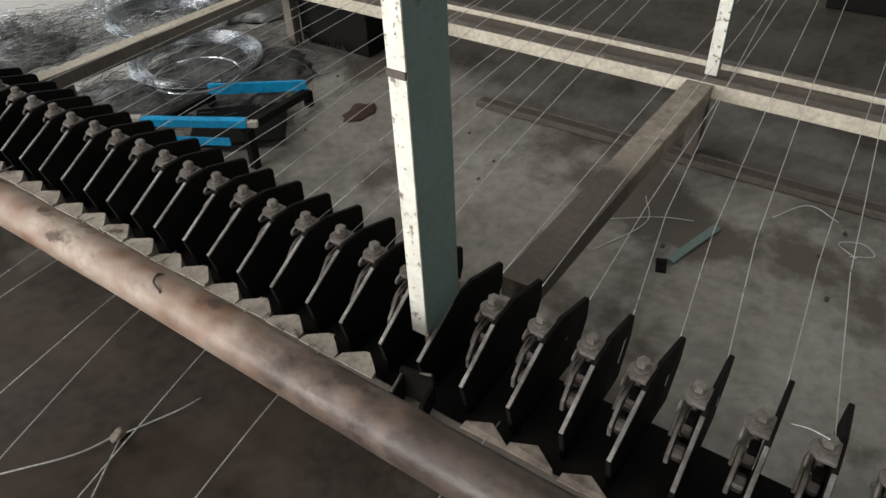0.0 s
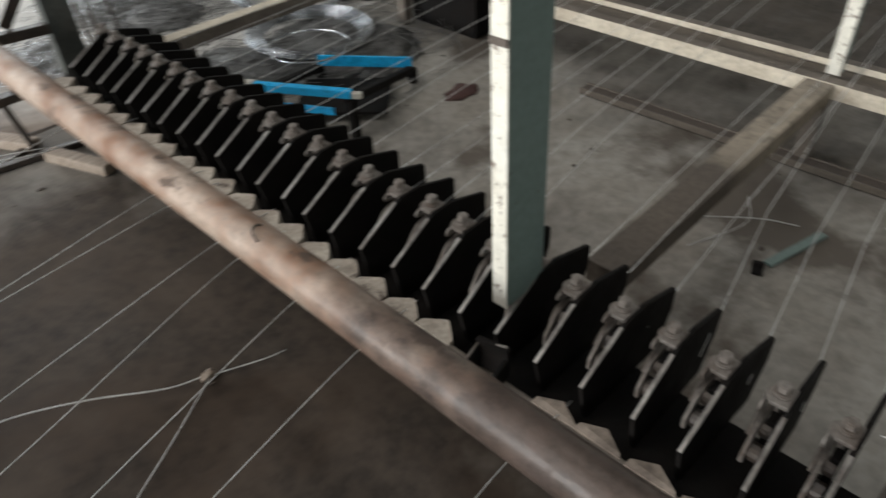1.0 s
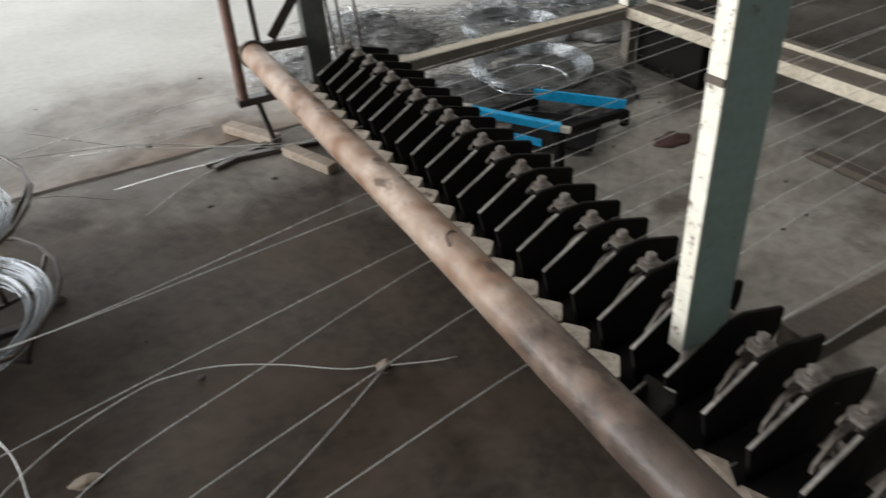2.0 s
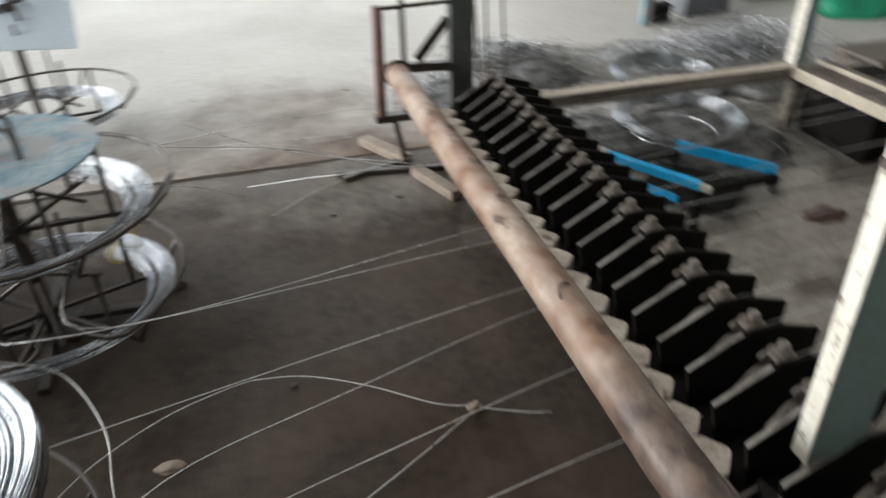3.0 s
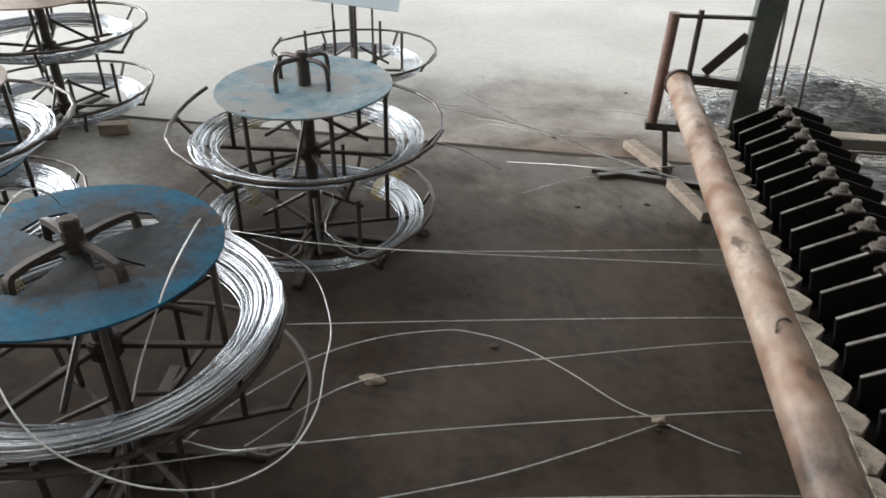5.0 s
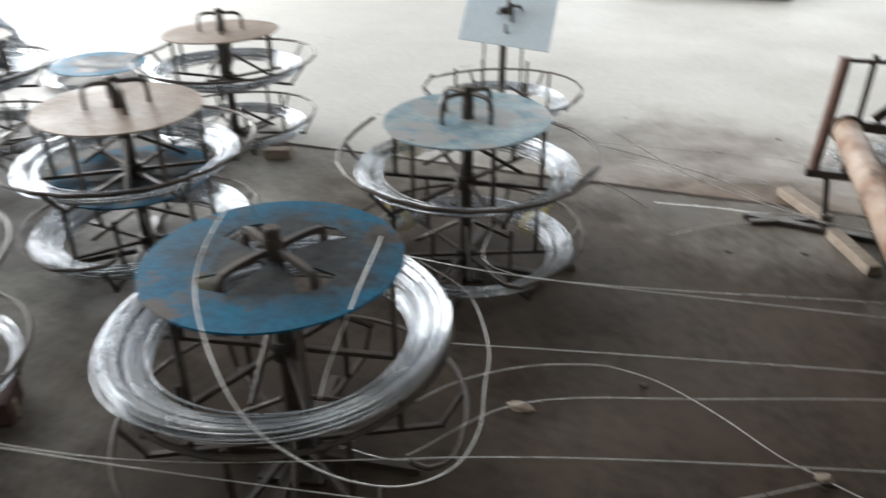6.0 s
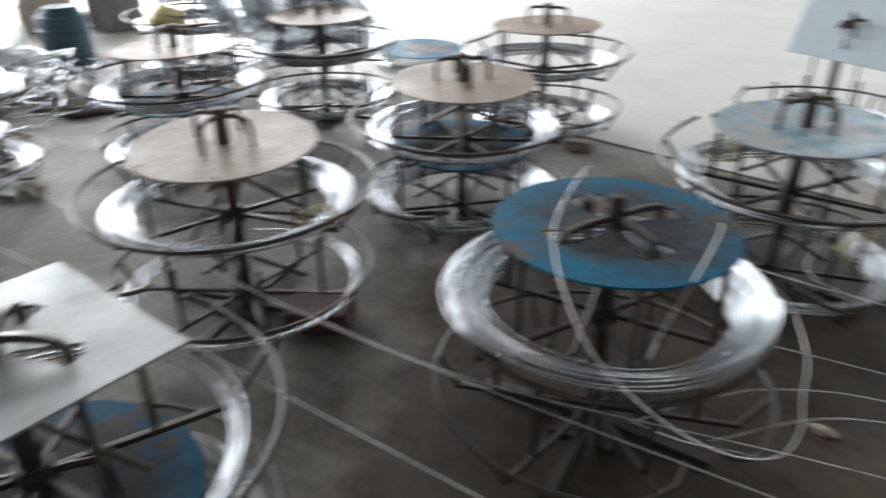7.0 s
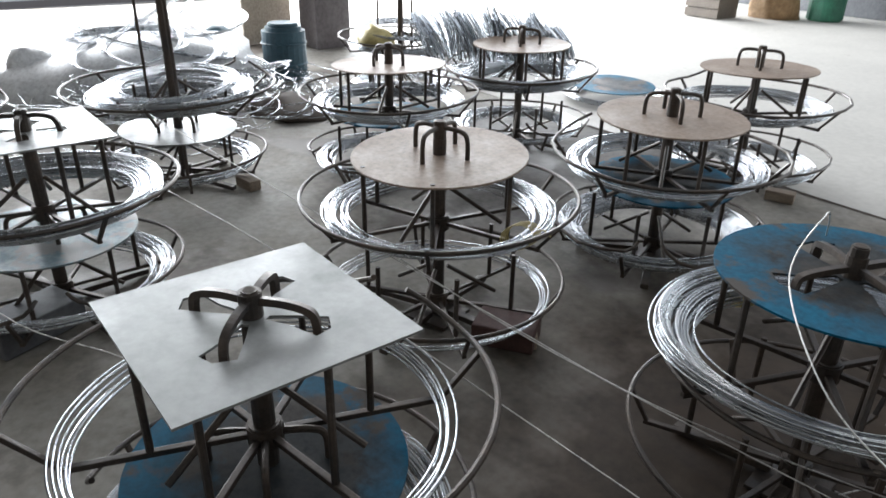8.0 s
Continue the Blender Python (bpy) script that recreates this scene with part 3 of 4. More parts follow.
def build_tier(s, z, top, ring_r, ring_z, gap, spin, step=30, peg=0.25):
    """One storey of a reel: spokes, upright pegs, the flared basket and its outer ring."""
    hub = part("hub", cylinder(0.035, 0.05, (0, 0, z), 14, 0.004), ROD, s)
    for k in range(6):
        a = spin + 60 * k
        part("spoke", bar(polar(0.03, a, z), polar(0.36, a, z), 0.014, 0.012, 0.002), ROD, s)
        part("peg", rod([polar(peg, a, z), polar(peg, a, top)], 0.0075, 8), ROD, s)
        part("strut", bar(polar(0.35, a, z), polar(ring_r, a, ring_z), 0.012, 0.01, 0.002), ROD, s)
    for k in range(3):
        part("brace", rod([polar(0.03, spin + 30 + 120 * k, z + 0.12), polar(0.2, spin + 30 + 120 * k, z + 0.005)], 0.007, 8), ROD, s)
    pts = [polar(ring_r - 0.05, gap - 4, ring_z + 0.055), polar(ring_r - 0.02, gap, ring_z + 0.03)]
    pts += [polar(ring_r * (1 + 0.012 * math.sin(3 * radians(a))), a, ring_z + 0.008 * math.sin(2 * radians(a))) for a in range(int(gap) + 12, int(gap) + 332, step)]
    pts += [polar(ring_r - 0.015, gap + 338, ring_z + 0.02), polar(ring_r - 0.045, gap + 343, ring_z + 0.05)]
    if ring_r < 0.4:
        pts = pts[2:-2]
    part("outer_ring", rod(smooth_line(pts, 2), 0.0065, 8), ROD, s)


def build_handle(s, z, spin, r=0.1, h=0.09):
    """The clamping post with four bent arms that pass through the plate."""
    low = h < 0.06
    top = z + h + (0.05 if h < 0.03 else 0.02)
    part("clamp_post", cylinder(0.018 if low else 0.02, top - z + 0.04, (0, 0, (top + z - 0.04) / 2), 12, 0.003), ROD, s)
    # The post is solid; a dark disc paints the shade inside its end.
    part("bore", cylinder(0.011 if low else 0.012, 0.004, (0, 0, top - 0.0015), 12), DIRT, s, "dark disc painting the shade in the hollow post end")
    for k in range(4):
        a = spin + 90 * k + 7 * math.sin(k * 2.3)
        pts = smooth_line([polar(0.015, a, z + h), polar(r * 0.72, a, z + h * 0.98), polar(r * 0.98, a, z + h * 0.72), polar(r * 1.0, a, z - 0.03)], 5) if not low else \
            smooth_line([polar(0.012, a, z + h), polar(r * 0.5, a, z + h * 1.02), polar(r * 0.84, a, z + h * 0.8), polar(r * 0.97, a, z + h * 0.3), polar(r * 1.0, a, z - 0.04)], 4)
        part("clamp_arm", rod(pts, 0.0098 if low else 0.0075, 4 if low else 8), ROD, s)


def slotted(outline, spin, z, reach, wide=1.0):
    """A plate with four cut slots, wide at their outer ends, for the clamping arms."""
    bm = bmesh.new()
    loops = [outline]
    for k in range(4):
        c, d = math.cos(radians(spin + 90 * k + 7 * math.sin(k * 2.3))), math.sin(radians(spin + 90 * k + 7 * math.sin(k * 2.3)))
        shape = [(0.03, -0.007), (0.62 * reach, -0.014), (1.1 * reach, -0.036), (1.22 * reach, -0.006), (1.08 * reach, 0.028), (0.6 * reach, 0.018), (0.03, 0.007)]
        loops.append([(u * c - v * wide * d, u * d + v * wide * c) for u, v in shape])
    for loop in loops:
        vs = [bm.verts.new((x, y, z - 0.0025)) for x, y in loop]
        for a, b in zip(vs, vs[1:] + vs[:1]):
            bm.edges.new((a, b))
    bmesh.ops.triangle_fill(bm, use_beauty=True, use_dissolve=False, edges=bm.edges[:])
    got = bmesh.ops.extrude_face_region(bm, geom=bm.faces[:])
    bmesh.ops.translate(bm, verts=[v for v in got["geom"] if isinstance(v, bmesh.types.BMVert)], vec=(0, 0, 0.005))
    bmesh.ops.recalc_face_normals(bm, faces=bm.faces[:])
    return bm


def round_plate(r, z, seed):
    bm = cylinder(r, 0.006, (0, 0, z), 56, 0.0015)
    rnd = random.Random(seed)
    tx, ty = rnd.uniform(-0.012, 0.012), rnd.uniform(-0.012, 0.012)
    for v in bm.verts:
        v.co.z += tx * v.co.x / r + ty * v.co.y / r + 0.003 * noise.noise(v.co * 5 + Vector((seed, 0, 0)))
    return bm


def build_reel(x, y, spin, plate, plate_mat, label, lower_plate=None, z1=0.345, z2=0.065, top=0.57, gap=200, arm_spin=45, plate_spin=0, side=0.44, handle=True, under=0.0, reach=0.1, rise=0.09, ring=0.4):
    s = empty("wire_reel", pose(x, y, 0, 0, 0, 0), label, "wire reel", "two-tier wire pay-off reels")
    part("pole", cylinder(0.021, top + 0.05, (0, 0, (top + 0.05) / 2), 14), ROD, s)
    part("base_plate", block((0.16, 0.16, 0.012), (0, 0, 0.006), 0.002, spin), ROD, s)
    build_tier(s, z1, z1 + 0.075 if plate == "none" else top - 0.006, ring, z1 + (0.1 if ring > 0.4 else 0.035), gap, spin, (30 if y > 0.5 else 12) if ring > 0.4 else 10, 0.205 if plate == "square" else 0.25)
    build_tier(s, z2, z2 + 0.2, 0.405, z2 + 0.095, gap + 130, spin + 17, 30 if y > 0.5 else 12)
    for k in range(4):
        part("foot", bar(polar(0.05, spin + 90 * k, 0.03), polar(0.3, spin + 90 * k, 0.012), 0.03, 0.02, 0.003), ROD, s)
    if plate == "round":
        if rise < 0.06:
            rim = [polar(0.272, q, 0)[:2] for q in range(0, 360, 6)]
            part("top_plate", slotted(rim, arm_spin, top, reach, 1.5), plate_mat, s)
        else:
            part("top_plate", round_plate(0.272, top, x * 7), plate_mat, s)
    elif plate == "square":
        h = side * 0.7071
        part("top_plate", slotted([polar(h, plate_spin + 45 + 90 * k, 0)[:2] for k in range(4)], arm_spin, top, reach), plate_mat, s)
    if handle:
        build_handle(s, top, arm_spin, reach, rise)
    if lower_plate:
        part("lower_plate", round_plate(0.272, z2 + 0.205 + under, y * 5), lower_plate, s)
        if not under:
            build_handle(s, z2 + 0.205, arm_spin + 20, 0.115, 0.075)
    return s


def put_coil(kind, x, y, z, turn, label):
    ob = new("wire_coil", COILS[kind])
    ob.matrix_basis = pose(x, y, z, 0, 0, turn)
    tagged(ob, label, "wire coil", "coils of wire on the reels")
    return ob


def tie(coil, r, deg):
    """A twist of yellow tie wire round a coil."""
    bm = bmesh.new()
    c, d = Vector(polar(r, deg, 0)), Vector(polar(1, deg, 0))
    for k in range(5):
        o = Vector(polar(1, deg + 90, 0)) * (k - 2) * 0.009
        pts = [c + o + d * 0.058 * math.cos(a) + Vector((0, 0, 0.04 * math.sin(a) + 0.04 + 0.02 * math.cos(a))) for a in np.linspace(0, 6.28, 15)[:-1]]
        tube(bm, pts, 0.0018, 5, True)
    tube(bm, [c + d * 0.045 + Vector((0, 0, 0.06)), c + d * 0.07 + Vector((0.01, 0.01, 0.075)), c + d * 0.08 + Vector((0.02, 0.0, 0.06))], 0.0025, 5)
    part("tie_wire", bm, YELLOW, coil, "twist of yellow tie wire")


REELS = [
    # x, y, spin, plate, material, label, lower plate, upper coil, lower coil, gap, arm spin, arm reach, arm height, plate height
    (-1.70, 0.09, 10, "round", BLUE_PLATE, "two-tier wire reel with worn blue round top plate", None, "full", None, 215, -25, 0.14, 0.022, 0.575),
    (-1.585, 1.10, 5, "round", FADED_BLUE, "two-tier wire reel with faded blue-grey round top plate", None, "half", "half", 170, 60, 0.1, 0.085, 0.565),
    (-2.84, -0.14, 20, "round", TAN_PLATE, "two-tier wire reel with tan round top plate", None, "half", "few", 140, 20, 0.1, 0.085, 0.57),
    (-2.725, 0.83, 35, "round", TAN_PLATE, "two-tier wire reel with tan round top plate and full lower coil", BLUE_PLATE, "half", "full", 185, 50, 0.1, 0.085, 0.57),
    (-3.07, 1.94, 0, "round", TAN_PLATE, "two-tier wire reel with tan plate at the open floor", None, "half", "low", 160, 30, 0.1, 0.085, 0.57),
    (-2.21, -1.0, 12, "square", STEEL_PLATE, "two-tier wire reel with bare steel square top plate", BLUE_PLATE, "few", "half", 120, 42, 0.122, 0.034, 0.60),
    (-4.18, 1.39, 25, "round", TAN_PLATE, "two-tier wire reel with pale round plate and piled wire", None, "full", "half", 200, 40, 0.1, 0.08, 0.57),
    (-4.09, 0.46, 40, "round", TAN_PLATE, "two-tier wire reel with grey-brown round plate over a blue coil plate", BLUE_PLATE, "half", "half", 150, 10, 0.1, 0.08, 0.57),
    (-3.62, -1.15, 15, "square", STEEL_PLATE, "two-tier wire reel with bare steel square plate and full coils", FADED_BLUE, "full", "half", 230, 70, 0.1, 0.05, 0.61),
    (-4.60, -0.42, 30, "none", STEEL_PLATE, "two-tier wire reel without a top plate, open wire coils", STEEL_PLATE, "full", "half", 120, 0, 0, 0, 0.57),
    (-5.44, 1.4, 70, "none", STEEL_PLATE, "two-tier wire reel without a top plate, standing behind others", None, "half", "half", 120, 0, 0, 0, 0.57),
    (-4.9, -1.5, 50, "none", STEEL_PLATE, "two-tier wire reel without a plate beside the open hall side", None, "half", "half", 120, 0, 0, 0, 0.57),
]
# where each reel's coils are tied, upper and lower, in degrees
TIES = {
    "two-tier wire reel with worn blue round top plate": ((161,), ()),
    "two-tier wire reel with faded blue-grey round top plate": ((150,), (160, 52)),
    "two-tier wire reel with tan round top plate": ((13,), ()),
}
for x, y, spin, plate, pm, label, lower, up, down, gap, arm, reach, rise, top in REELS:
    s = build_reel(x, y, spin, plate, pm, label, lower, gap=gap, arm_spin=arm, plate_spin=2, top=top, side=0.43, handle=plate != "none", under=0.055 if plate == "round" else 0.0, reach=reach, rise=rise, z1=0.38 if lower and plate == "none" else 0.345, ring=0.475 if lower and plate == "none" else 0.435 if up == "few" else 0.365 if pm is BLUE_PLATE else 0.43)
    if plate == "none":
        part("tall_pole", cylinder(0.02, 1.2, (0, 0, 1.2), 12), ROD, s)
        for k in range(2):
            part("tall_rod", rod([polar(0.2, 200 + 150 * k, 0.36), polar(0.19, 200 + 150 * k, 1.5)], 0.0075, 8), ROD, s)
    upper = put_coil(up, x, y, 0.388 if lower and plate == "none" else 0.353, spin * 3, "loose coil of bright galvanised wire on the upper tier")
    if down:
        nether = put_coil(down, x, y, 0.073, spin * 5, "loose coil of bright galvanised wire on the lower tier")
    if plate == "none":
        inner = put_coil("low", x, y, 0.42, spin, "smaller coil of bright wire stacked on a full coil")
        inner.matrix_basis = pose(x, y, 0.462, 4, 0, spin) @ Matrix.Diagonal((0.86, 0.86, 1, 1))
    for coil, turn, degs in ((upper, spin * 3, TIES.get(label, ((), ()))[0]), (nether if down else None, spin * 5, TIES.get(label, ((), ()))[1])):
        if coil and coil.data.name != "few_turns":
            for deg in degs:
                tie(coil, 0.315, deg - turn)


def build_low_reel(x, y):
    """A reel with a single low tier and a square sheet standing askew on its pole."""
    s = empty("wire_reel", pose(x, y, 0), "single-tier wire reel with a pale blue square sheet standing askew", "wire reel", "two-tier wire pay-off reels")
    part("pole", cylinder(0.02, 0.62, (0, 0, 0.31), 12), ROD, s)
    part("base_plate", block((0.16, 0.16, 0.012), (0, 0, 0.006), 0.002), ROD, s)
    build_tier(s, 0.1, 0.3, 0.43, 0.2, 200, 10)
    for a in (20, 110, 200, 290):
        part("tall_rod", rod([polar(0.1, a, 0.1), polar(0.1, a, 0.56)], 0.006, 8), ROD, s)
    sheet = block((0.46, 0.40, 0.005), (0, 0, 0), 0.001)
    bmesh.ops.transform(sheet, matrix=pose(0.03, 0.0, 0.60, 42, 6, 8), verts=sheet.verts[:])
    part("top_plate", sheet, PALE_BLUE, s, "pale blue square steel sheet")
    post = cylinder(0.018, 0.05, (0, 0, 0.025), 10, 0.002)
    for k in range(4):
        tube(post, [polar(0.01, 90 * k + 20, 0.04), polar(0.05, 90 * k + 20, 0.035), polar(0.06, 90 * k + 20, 0.0)], 0.007, 6)
    bmesh.ops.transform(post, matrix=pose(0.03, -0.002, 0.604, 42, 6, 8), verts=post.verts[:])
    part("clamp_post", post, ROD, s)
    put_coil("low", x, y, 0.108, 20, "loose coil of bright galvanised wire on a low reel")


build_low_reel(-1.86, 2.66)
disc = tagged(part("steel_disc", round_plate(0.3, 0.10, 3), BLUE_PLATE), "blue round steel plate lying on a floor coil", "steel disc")
disc.location = (-4.62, 2.72, 0)
put_coil("half", -4.62, 2.72, 0.0, 0, "loose coil of bright wire lying on the floor")


def build_fan():
    """A sheaf of cut wires that lies across a reel, its ends combed to one side and up."""
    rn = random.Random(21)
    f = empty("wire_sheaf", pose(-4.18, 1.39, 0.44), "fanned sheaf of bright cut wires lying on a reel", "wire sheaf")
    along, back = Vector((0.58, 0.81, 0)), Vector((-0.81, 0.58, 0))
    for k in range(280):
        u = k / 279
        base = along * (-0.52 + 0.86 * u + rn.uniform(-0.02, 0.02)) + back * (0.16 + rn.uniform(0, 0.14)) + Vector((0, 0, rn.uniform(-0.01, 0.04)))
        clump = math.sin(u * 41) * 0.018 + math.sin(u * 17) * 0.015
        rise = 0.13 + 0.1 * math.sin(math.pi * (0.15 + 0.8 * u)) + clump + rn.uniform(-0.012, 0.012)
        tip = base - along * (0.1 + 0.04 * math.sin(u * 23) + rn.uniform(-0.012, 0.012)) + back * 0.1 + Vector((0, 0, rise))
        mid = (base + tip) / 2 + Vector((0, 0, 0.012)) + along * 0.012
        part("cut_wire", rod(smooth_line([base, mid, tip], 2), 0.0045, 4), WIRE, f)


build_fan()

# ---- wires ----
def wire(pts, label, r=0.0018, mat=DULL_WIRE, k=8):
    line = smooth_line(pts, k) if len(pts) > 2 else pts
    tagged(part("steel_wire", rod(line, r, 5), mat, smooth=True), label, "wire", "wires running to the mesh machine")


rnd = random.Random(5)
# each wire: where it leaves the guides, and its drift in metres a metre
LINES = [(-0.03, 0.117), (0.06, 0.11), (0.17, 0.09), (-0.217, 0.042), (-0.312, 0.042), (-0.42, 0.066), (-0.523, 0.155), (-0.62, 0.12), (-0.714, 0.118), (-0.82, 0.065),
         (0.27, 0.08), (0.36, 0.066)]
LINES += [(i * 0.1 - 0.01, rnd.uniform(0.05, 0.11)) for i in (-13, -12, -10, -9, 5, 6, 7, 8, 10, 11, 12, 13, 15, 16)]
for y, drift in LINES:
    z = 0.333 + rnd.uniform(-0.004, 0.004)
    wire([(0.06, y - 0.09 * drift, z), (1.3, y + 1.15 * drift, z), (6.6, y + 4.4 * drift, 0.42)], "thin straight steel wire running over the frame", k=3, r=0.0012)
FEEDS = [
    ((-0.142, 0.830, 0.279), (-0.345, 0.796, 0.30), (-1.30, 0.63, 0.30), (-1.42, 0.80, 0.36)),
    ((-0.142, 0.740, 0.279), (-0.345, 0.72, 0.30), (-1.265, 0.628, 0.30), (-1.75, 0.80, 0.2)),
    ((-0.142, 0.530, 0.279), (-0.35, 0.49, 0.30), (-0.93, 0.373, 0.30), (-1.40, 0.27, 0.3)),
    ((-0.142, 0.430, 0.279), (-0.353, 0.40, 0.30), (-0.80, 0.26, 0.30), (-1.166, 0.137, 0.29), (-1.38, 0.0, 0.2)),
    ((-0.142, 0.230, 0.279), (-0.37, 0.18, 0.30), (-1.1, -0.02, 0.305), (-1.774, -0.262, 0.310), (-2.232, -0.370, 0.350), (-2.896, -0.466, 0.390), (-4.435, -0.655, 0.460)),
    ((-0.142, 0.010, 0.279), (-0.41, -0.035, 0.30), (-1.2, -0.2, 0.32), (-2.1, -0.36, 0.345), (-2.6, -0.40, 0.36), (-2.75, -0.43, 0.38)),
    ((-0.142, -0.400, 0.279), (-0.5, -0.42, 0.31), (-1.9, -0.6, 0.38), (-2.844, -0.704, 0.40), (-3.548, -0.845, 0.42)),
    ((-2.42, -1.08, 0.37), (-2.595, -1.183, 0.380), (-2.871, -1.352, 0.400), (-3.6, -1.5, 0.4)),
]
for pts in FEEDS:
    wire(pts, "thin steel wire drawn from a reel to the guide rack", r=0.0014, k=6)
for pts in (
    ((-1.203, 1.314, 0.450), (-0.818, 1.450, 0.330), (-0.460, 1.322, 0.270), (-0.142, 1.27, 0.279)),
    ((-1.204, 1.324, 0.450), (-0.931, 2.032, 0.200), (-0.481, 2.440, 0.060), (-0.332, 2.540, 0.010)),
    ((-1.170, 2.304, 0.020), (-0.796, 2.211, 0.040), (-0.513, 2.234, 0.020)),
    ((-1.226, 1.110, 0.420), (-1.124, 1.356, 0.280), (-0.988, 1.557, 0.120)),
    ((-0.973, 1.672, 0.100), (-0.764, 1.473, 0.200), (-0.568, 1.332, 0.270), (-0.142, 1.45, 0.279)),
):
    wire(pts, "thin steel wire drawn from a reel to the guide rack", r=0.0016)

LOOSE = "loose springy length of steel wire on the floor"
wire([(-0.475, 0.425, 0.006), (-0.575, 0.455, 0.014), (-0.725, 0.565, 0.016), (-0.87, 0.645, 0.018), (-0.985, 0.672, 0.018), (-1.07, 0.668, 0.018), (-1.24, 0.605, 0.018),
      (-1.4, 0.49, 0.018), (-1.5, 0.355, 0.02), (-1.57, 0.235, 0.02), (-1.623, 0.106, 0.02)], LOOSE, r=0.0023)
wire([(-0.475, 0.42, 0.004), (-0.69, 0.285, 0.005), (-0.93, 0.154, 0.006), (-1.3, 0.0, 0.006)], LOOSE, r=0.002)
wire([(-0.475, 0.42, 0.004), (-0.36, 0.36, 0.012), (-0.30, 0.35, 0.005)], LOOSE, r=0.002)
wire([(-1.860, 0.300, 0.500), (-1.820, 0.200, 0.630), (-1.768, 0.053, 0.698), (-1.721, -0.136, 0.635), (-1.549, -0.305, 0.560), (-1.407, -0.338, 0.500), (-1.290, -0.290, 0.440), (-1.229, -0.159, 0.370), (-1.227, 0.011, 0.310), (-1.263, 0.183, 0.269), (-1.300, 0.350, 0.260), (-1.398, 0.506, 0.293), (-1.520, 0.460, 0.400)],
     "springy loop of steel wire hanging off a full coil", r=0.0016)
wire([(-1.62, 0.44, 0.46), (-1.506, 0.2, 0.595), (-1.465, 0.0, 0.6), (-1.482, -0.1, 0.5), (-1.49, -0.14, 0.44)], "springy loop of steel wire over a blue plate", r=0.0016)
wire([(-1.62, 0.144, 0.02), (-1.45, 0.05, 0.12), (-1.33, 0.05, 0.16), (-1.3, 0.12, 0.1)], "springy loop of steel wire hanging off a full coil", r=0.002)

wire([(0.023, -0.841, 0.410), (0.010, -0.868, 0.430), (-0.003, -0.897, 0.440)], "short bright wire end caught round a guide bolt", r=0.0011)

# ---- clutter ----
def lump(name, x, y, rx, ry, rz, mat, label, category, seed):
    bm = bmesh.new()
    bmesh.ops.create_icosphere(bm, subdivisions=3, radius=1)
    for v in bm.verts:
        k = 1 + 0.35 * noise.noise(v.co * 1.7 + Vector((seed, seed, 0)))
        v.co = Vector((v.co.x * rx * k, v.co.y * ry * k, max(v.co.z * rz * k, -0.001)))
    ob = part(name, bm, mat, smooth=True)
    ob.location = (x, y, 0)
    return tagged(ob, label, category)


lump("debris", -1.228, 0.447, 0.035, 0.02, 0.012, WOOD, "small crumb of pale mortar on the floor", "debris", 1)
lump("debris", -1.235, 1.225, 0.028, 0.022, 0.025, DIRT, "small dark clod on the floor beside a reel", "debris", 2)
lump("debris", -0.48, 0.425, 0.022, 0.012, 0.02, WOOD, "brown scrap tangled in loose wire", "debris", 3)
lump("rag", 1.05, 0.98, 0.085, 0.05, 0.022, RUST, "rust-red rag on the floor under the wires", "rag", 4)
for k in range(40):
    x, y = rnd.uniform(-1.3, 1.3), rnd.uniform(-0.9, 3.2)
    a = rnd.uniform(0.003, 0.008)
    lump("debris", x, y, a * 1.6, a, a * 0.7, DIRT, "small dark crumb of dirt on the floor", "debris", 10 + k)
def build_bracket():
    b = tagged(part("bracket", prism([(-0.03, 0.0), (0.03, 0.0), (0.03, 0.008), (0.004, 0.011), (0.0, 0.024), (-0.006, 0.024), (-0.01, 0.011), (-0.03, 0.009)], 0.03, 0.0015), BLACK_STEEL),
               "small black iron bracket on the floor with a pale flat bar", "bracket")
    b.matrix_basis = pose(0.785, -0.395, 0, 0, 0, 20)
    p, q = b.matrix_basis.inverted() @ Vector((0.813, -0.410, 0.008)), b.matrix_basis.inverted() @ Vector((1.054, -0.473, 0.006))
    part("flat_bar", bar(p, q, 0.028, 0.008, 0.002), GREEN, b, "pale grey-green flat bar")


build_bracket()
for x, y, rz in ((-2.77, 1.84, 20), (-4.34, -0.2, 10), (-2.55, -0.04, 50), (-3.1, 1.62, 70)):
    ob = tagged(part("wood_block", block((0.13, 0.06, 0.05), (0, 0, 0.025), 0.004), WOOD), "short wood block wedged beside a reel foot", "wood block", "blocks under the reels")
    ob.matrix_basis = pose(x, y, 0, 0, 0, rz)


ob = tagged(part("wood_block", block((0.2, 0.13, 0.07), (0, 0, 0.035), 0.006), RUST), "dark red-brown block beside a reel foot", "wood block", "blocks under the reels")
ob.matrix_basis = pose(-2.591, -0.047, 0, 0, 0, 35)
ob = tagged(part("wood_block", block((0.16, 0.28, 0.09), (0, 0, 0.045), 0.006), GREYWALL), "grey-blue painted block beside a reel foot", "wood block", "blocks under the reels")
ob.matrix_basis = pose(-3.478, -1.274, 0, 0, 0, 25)


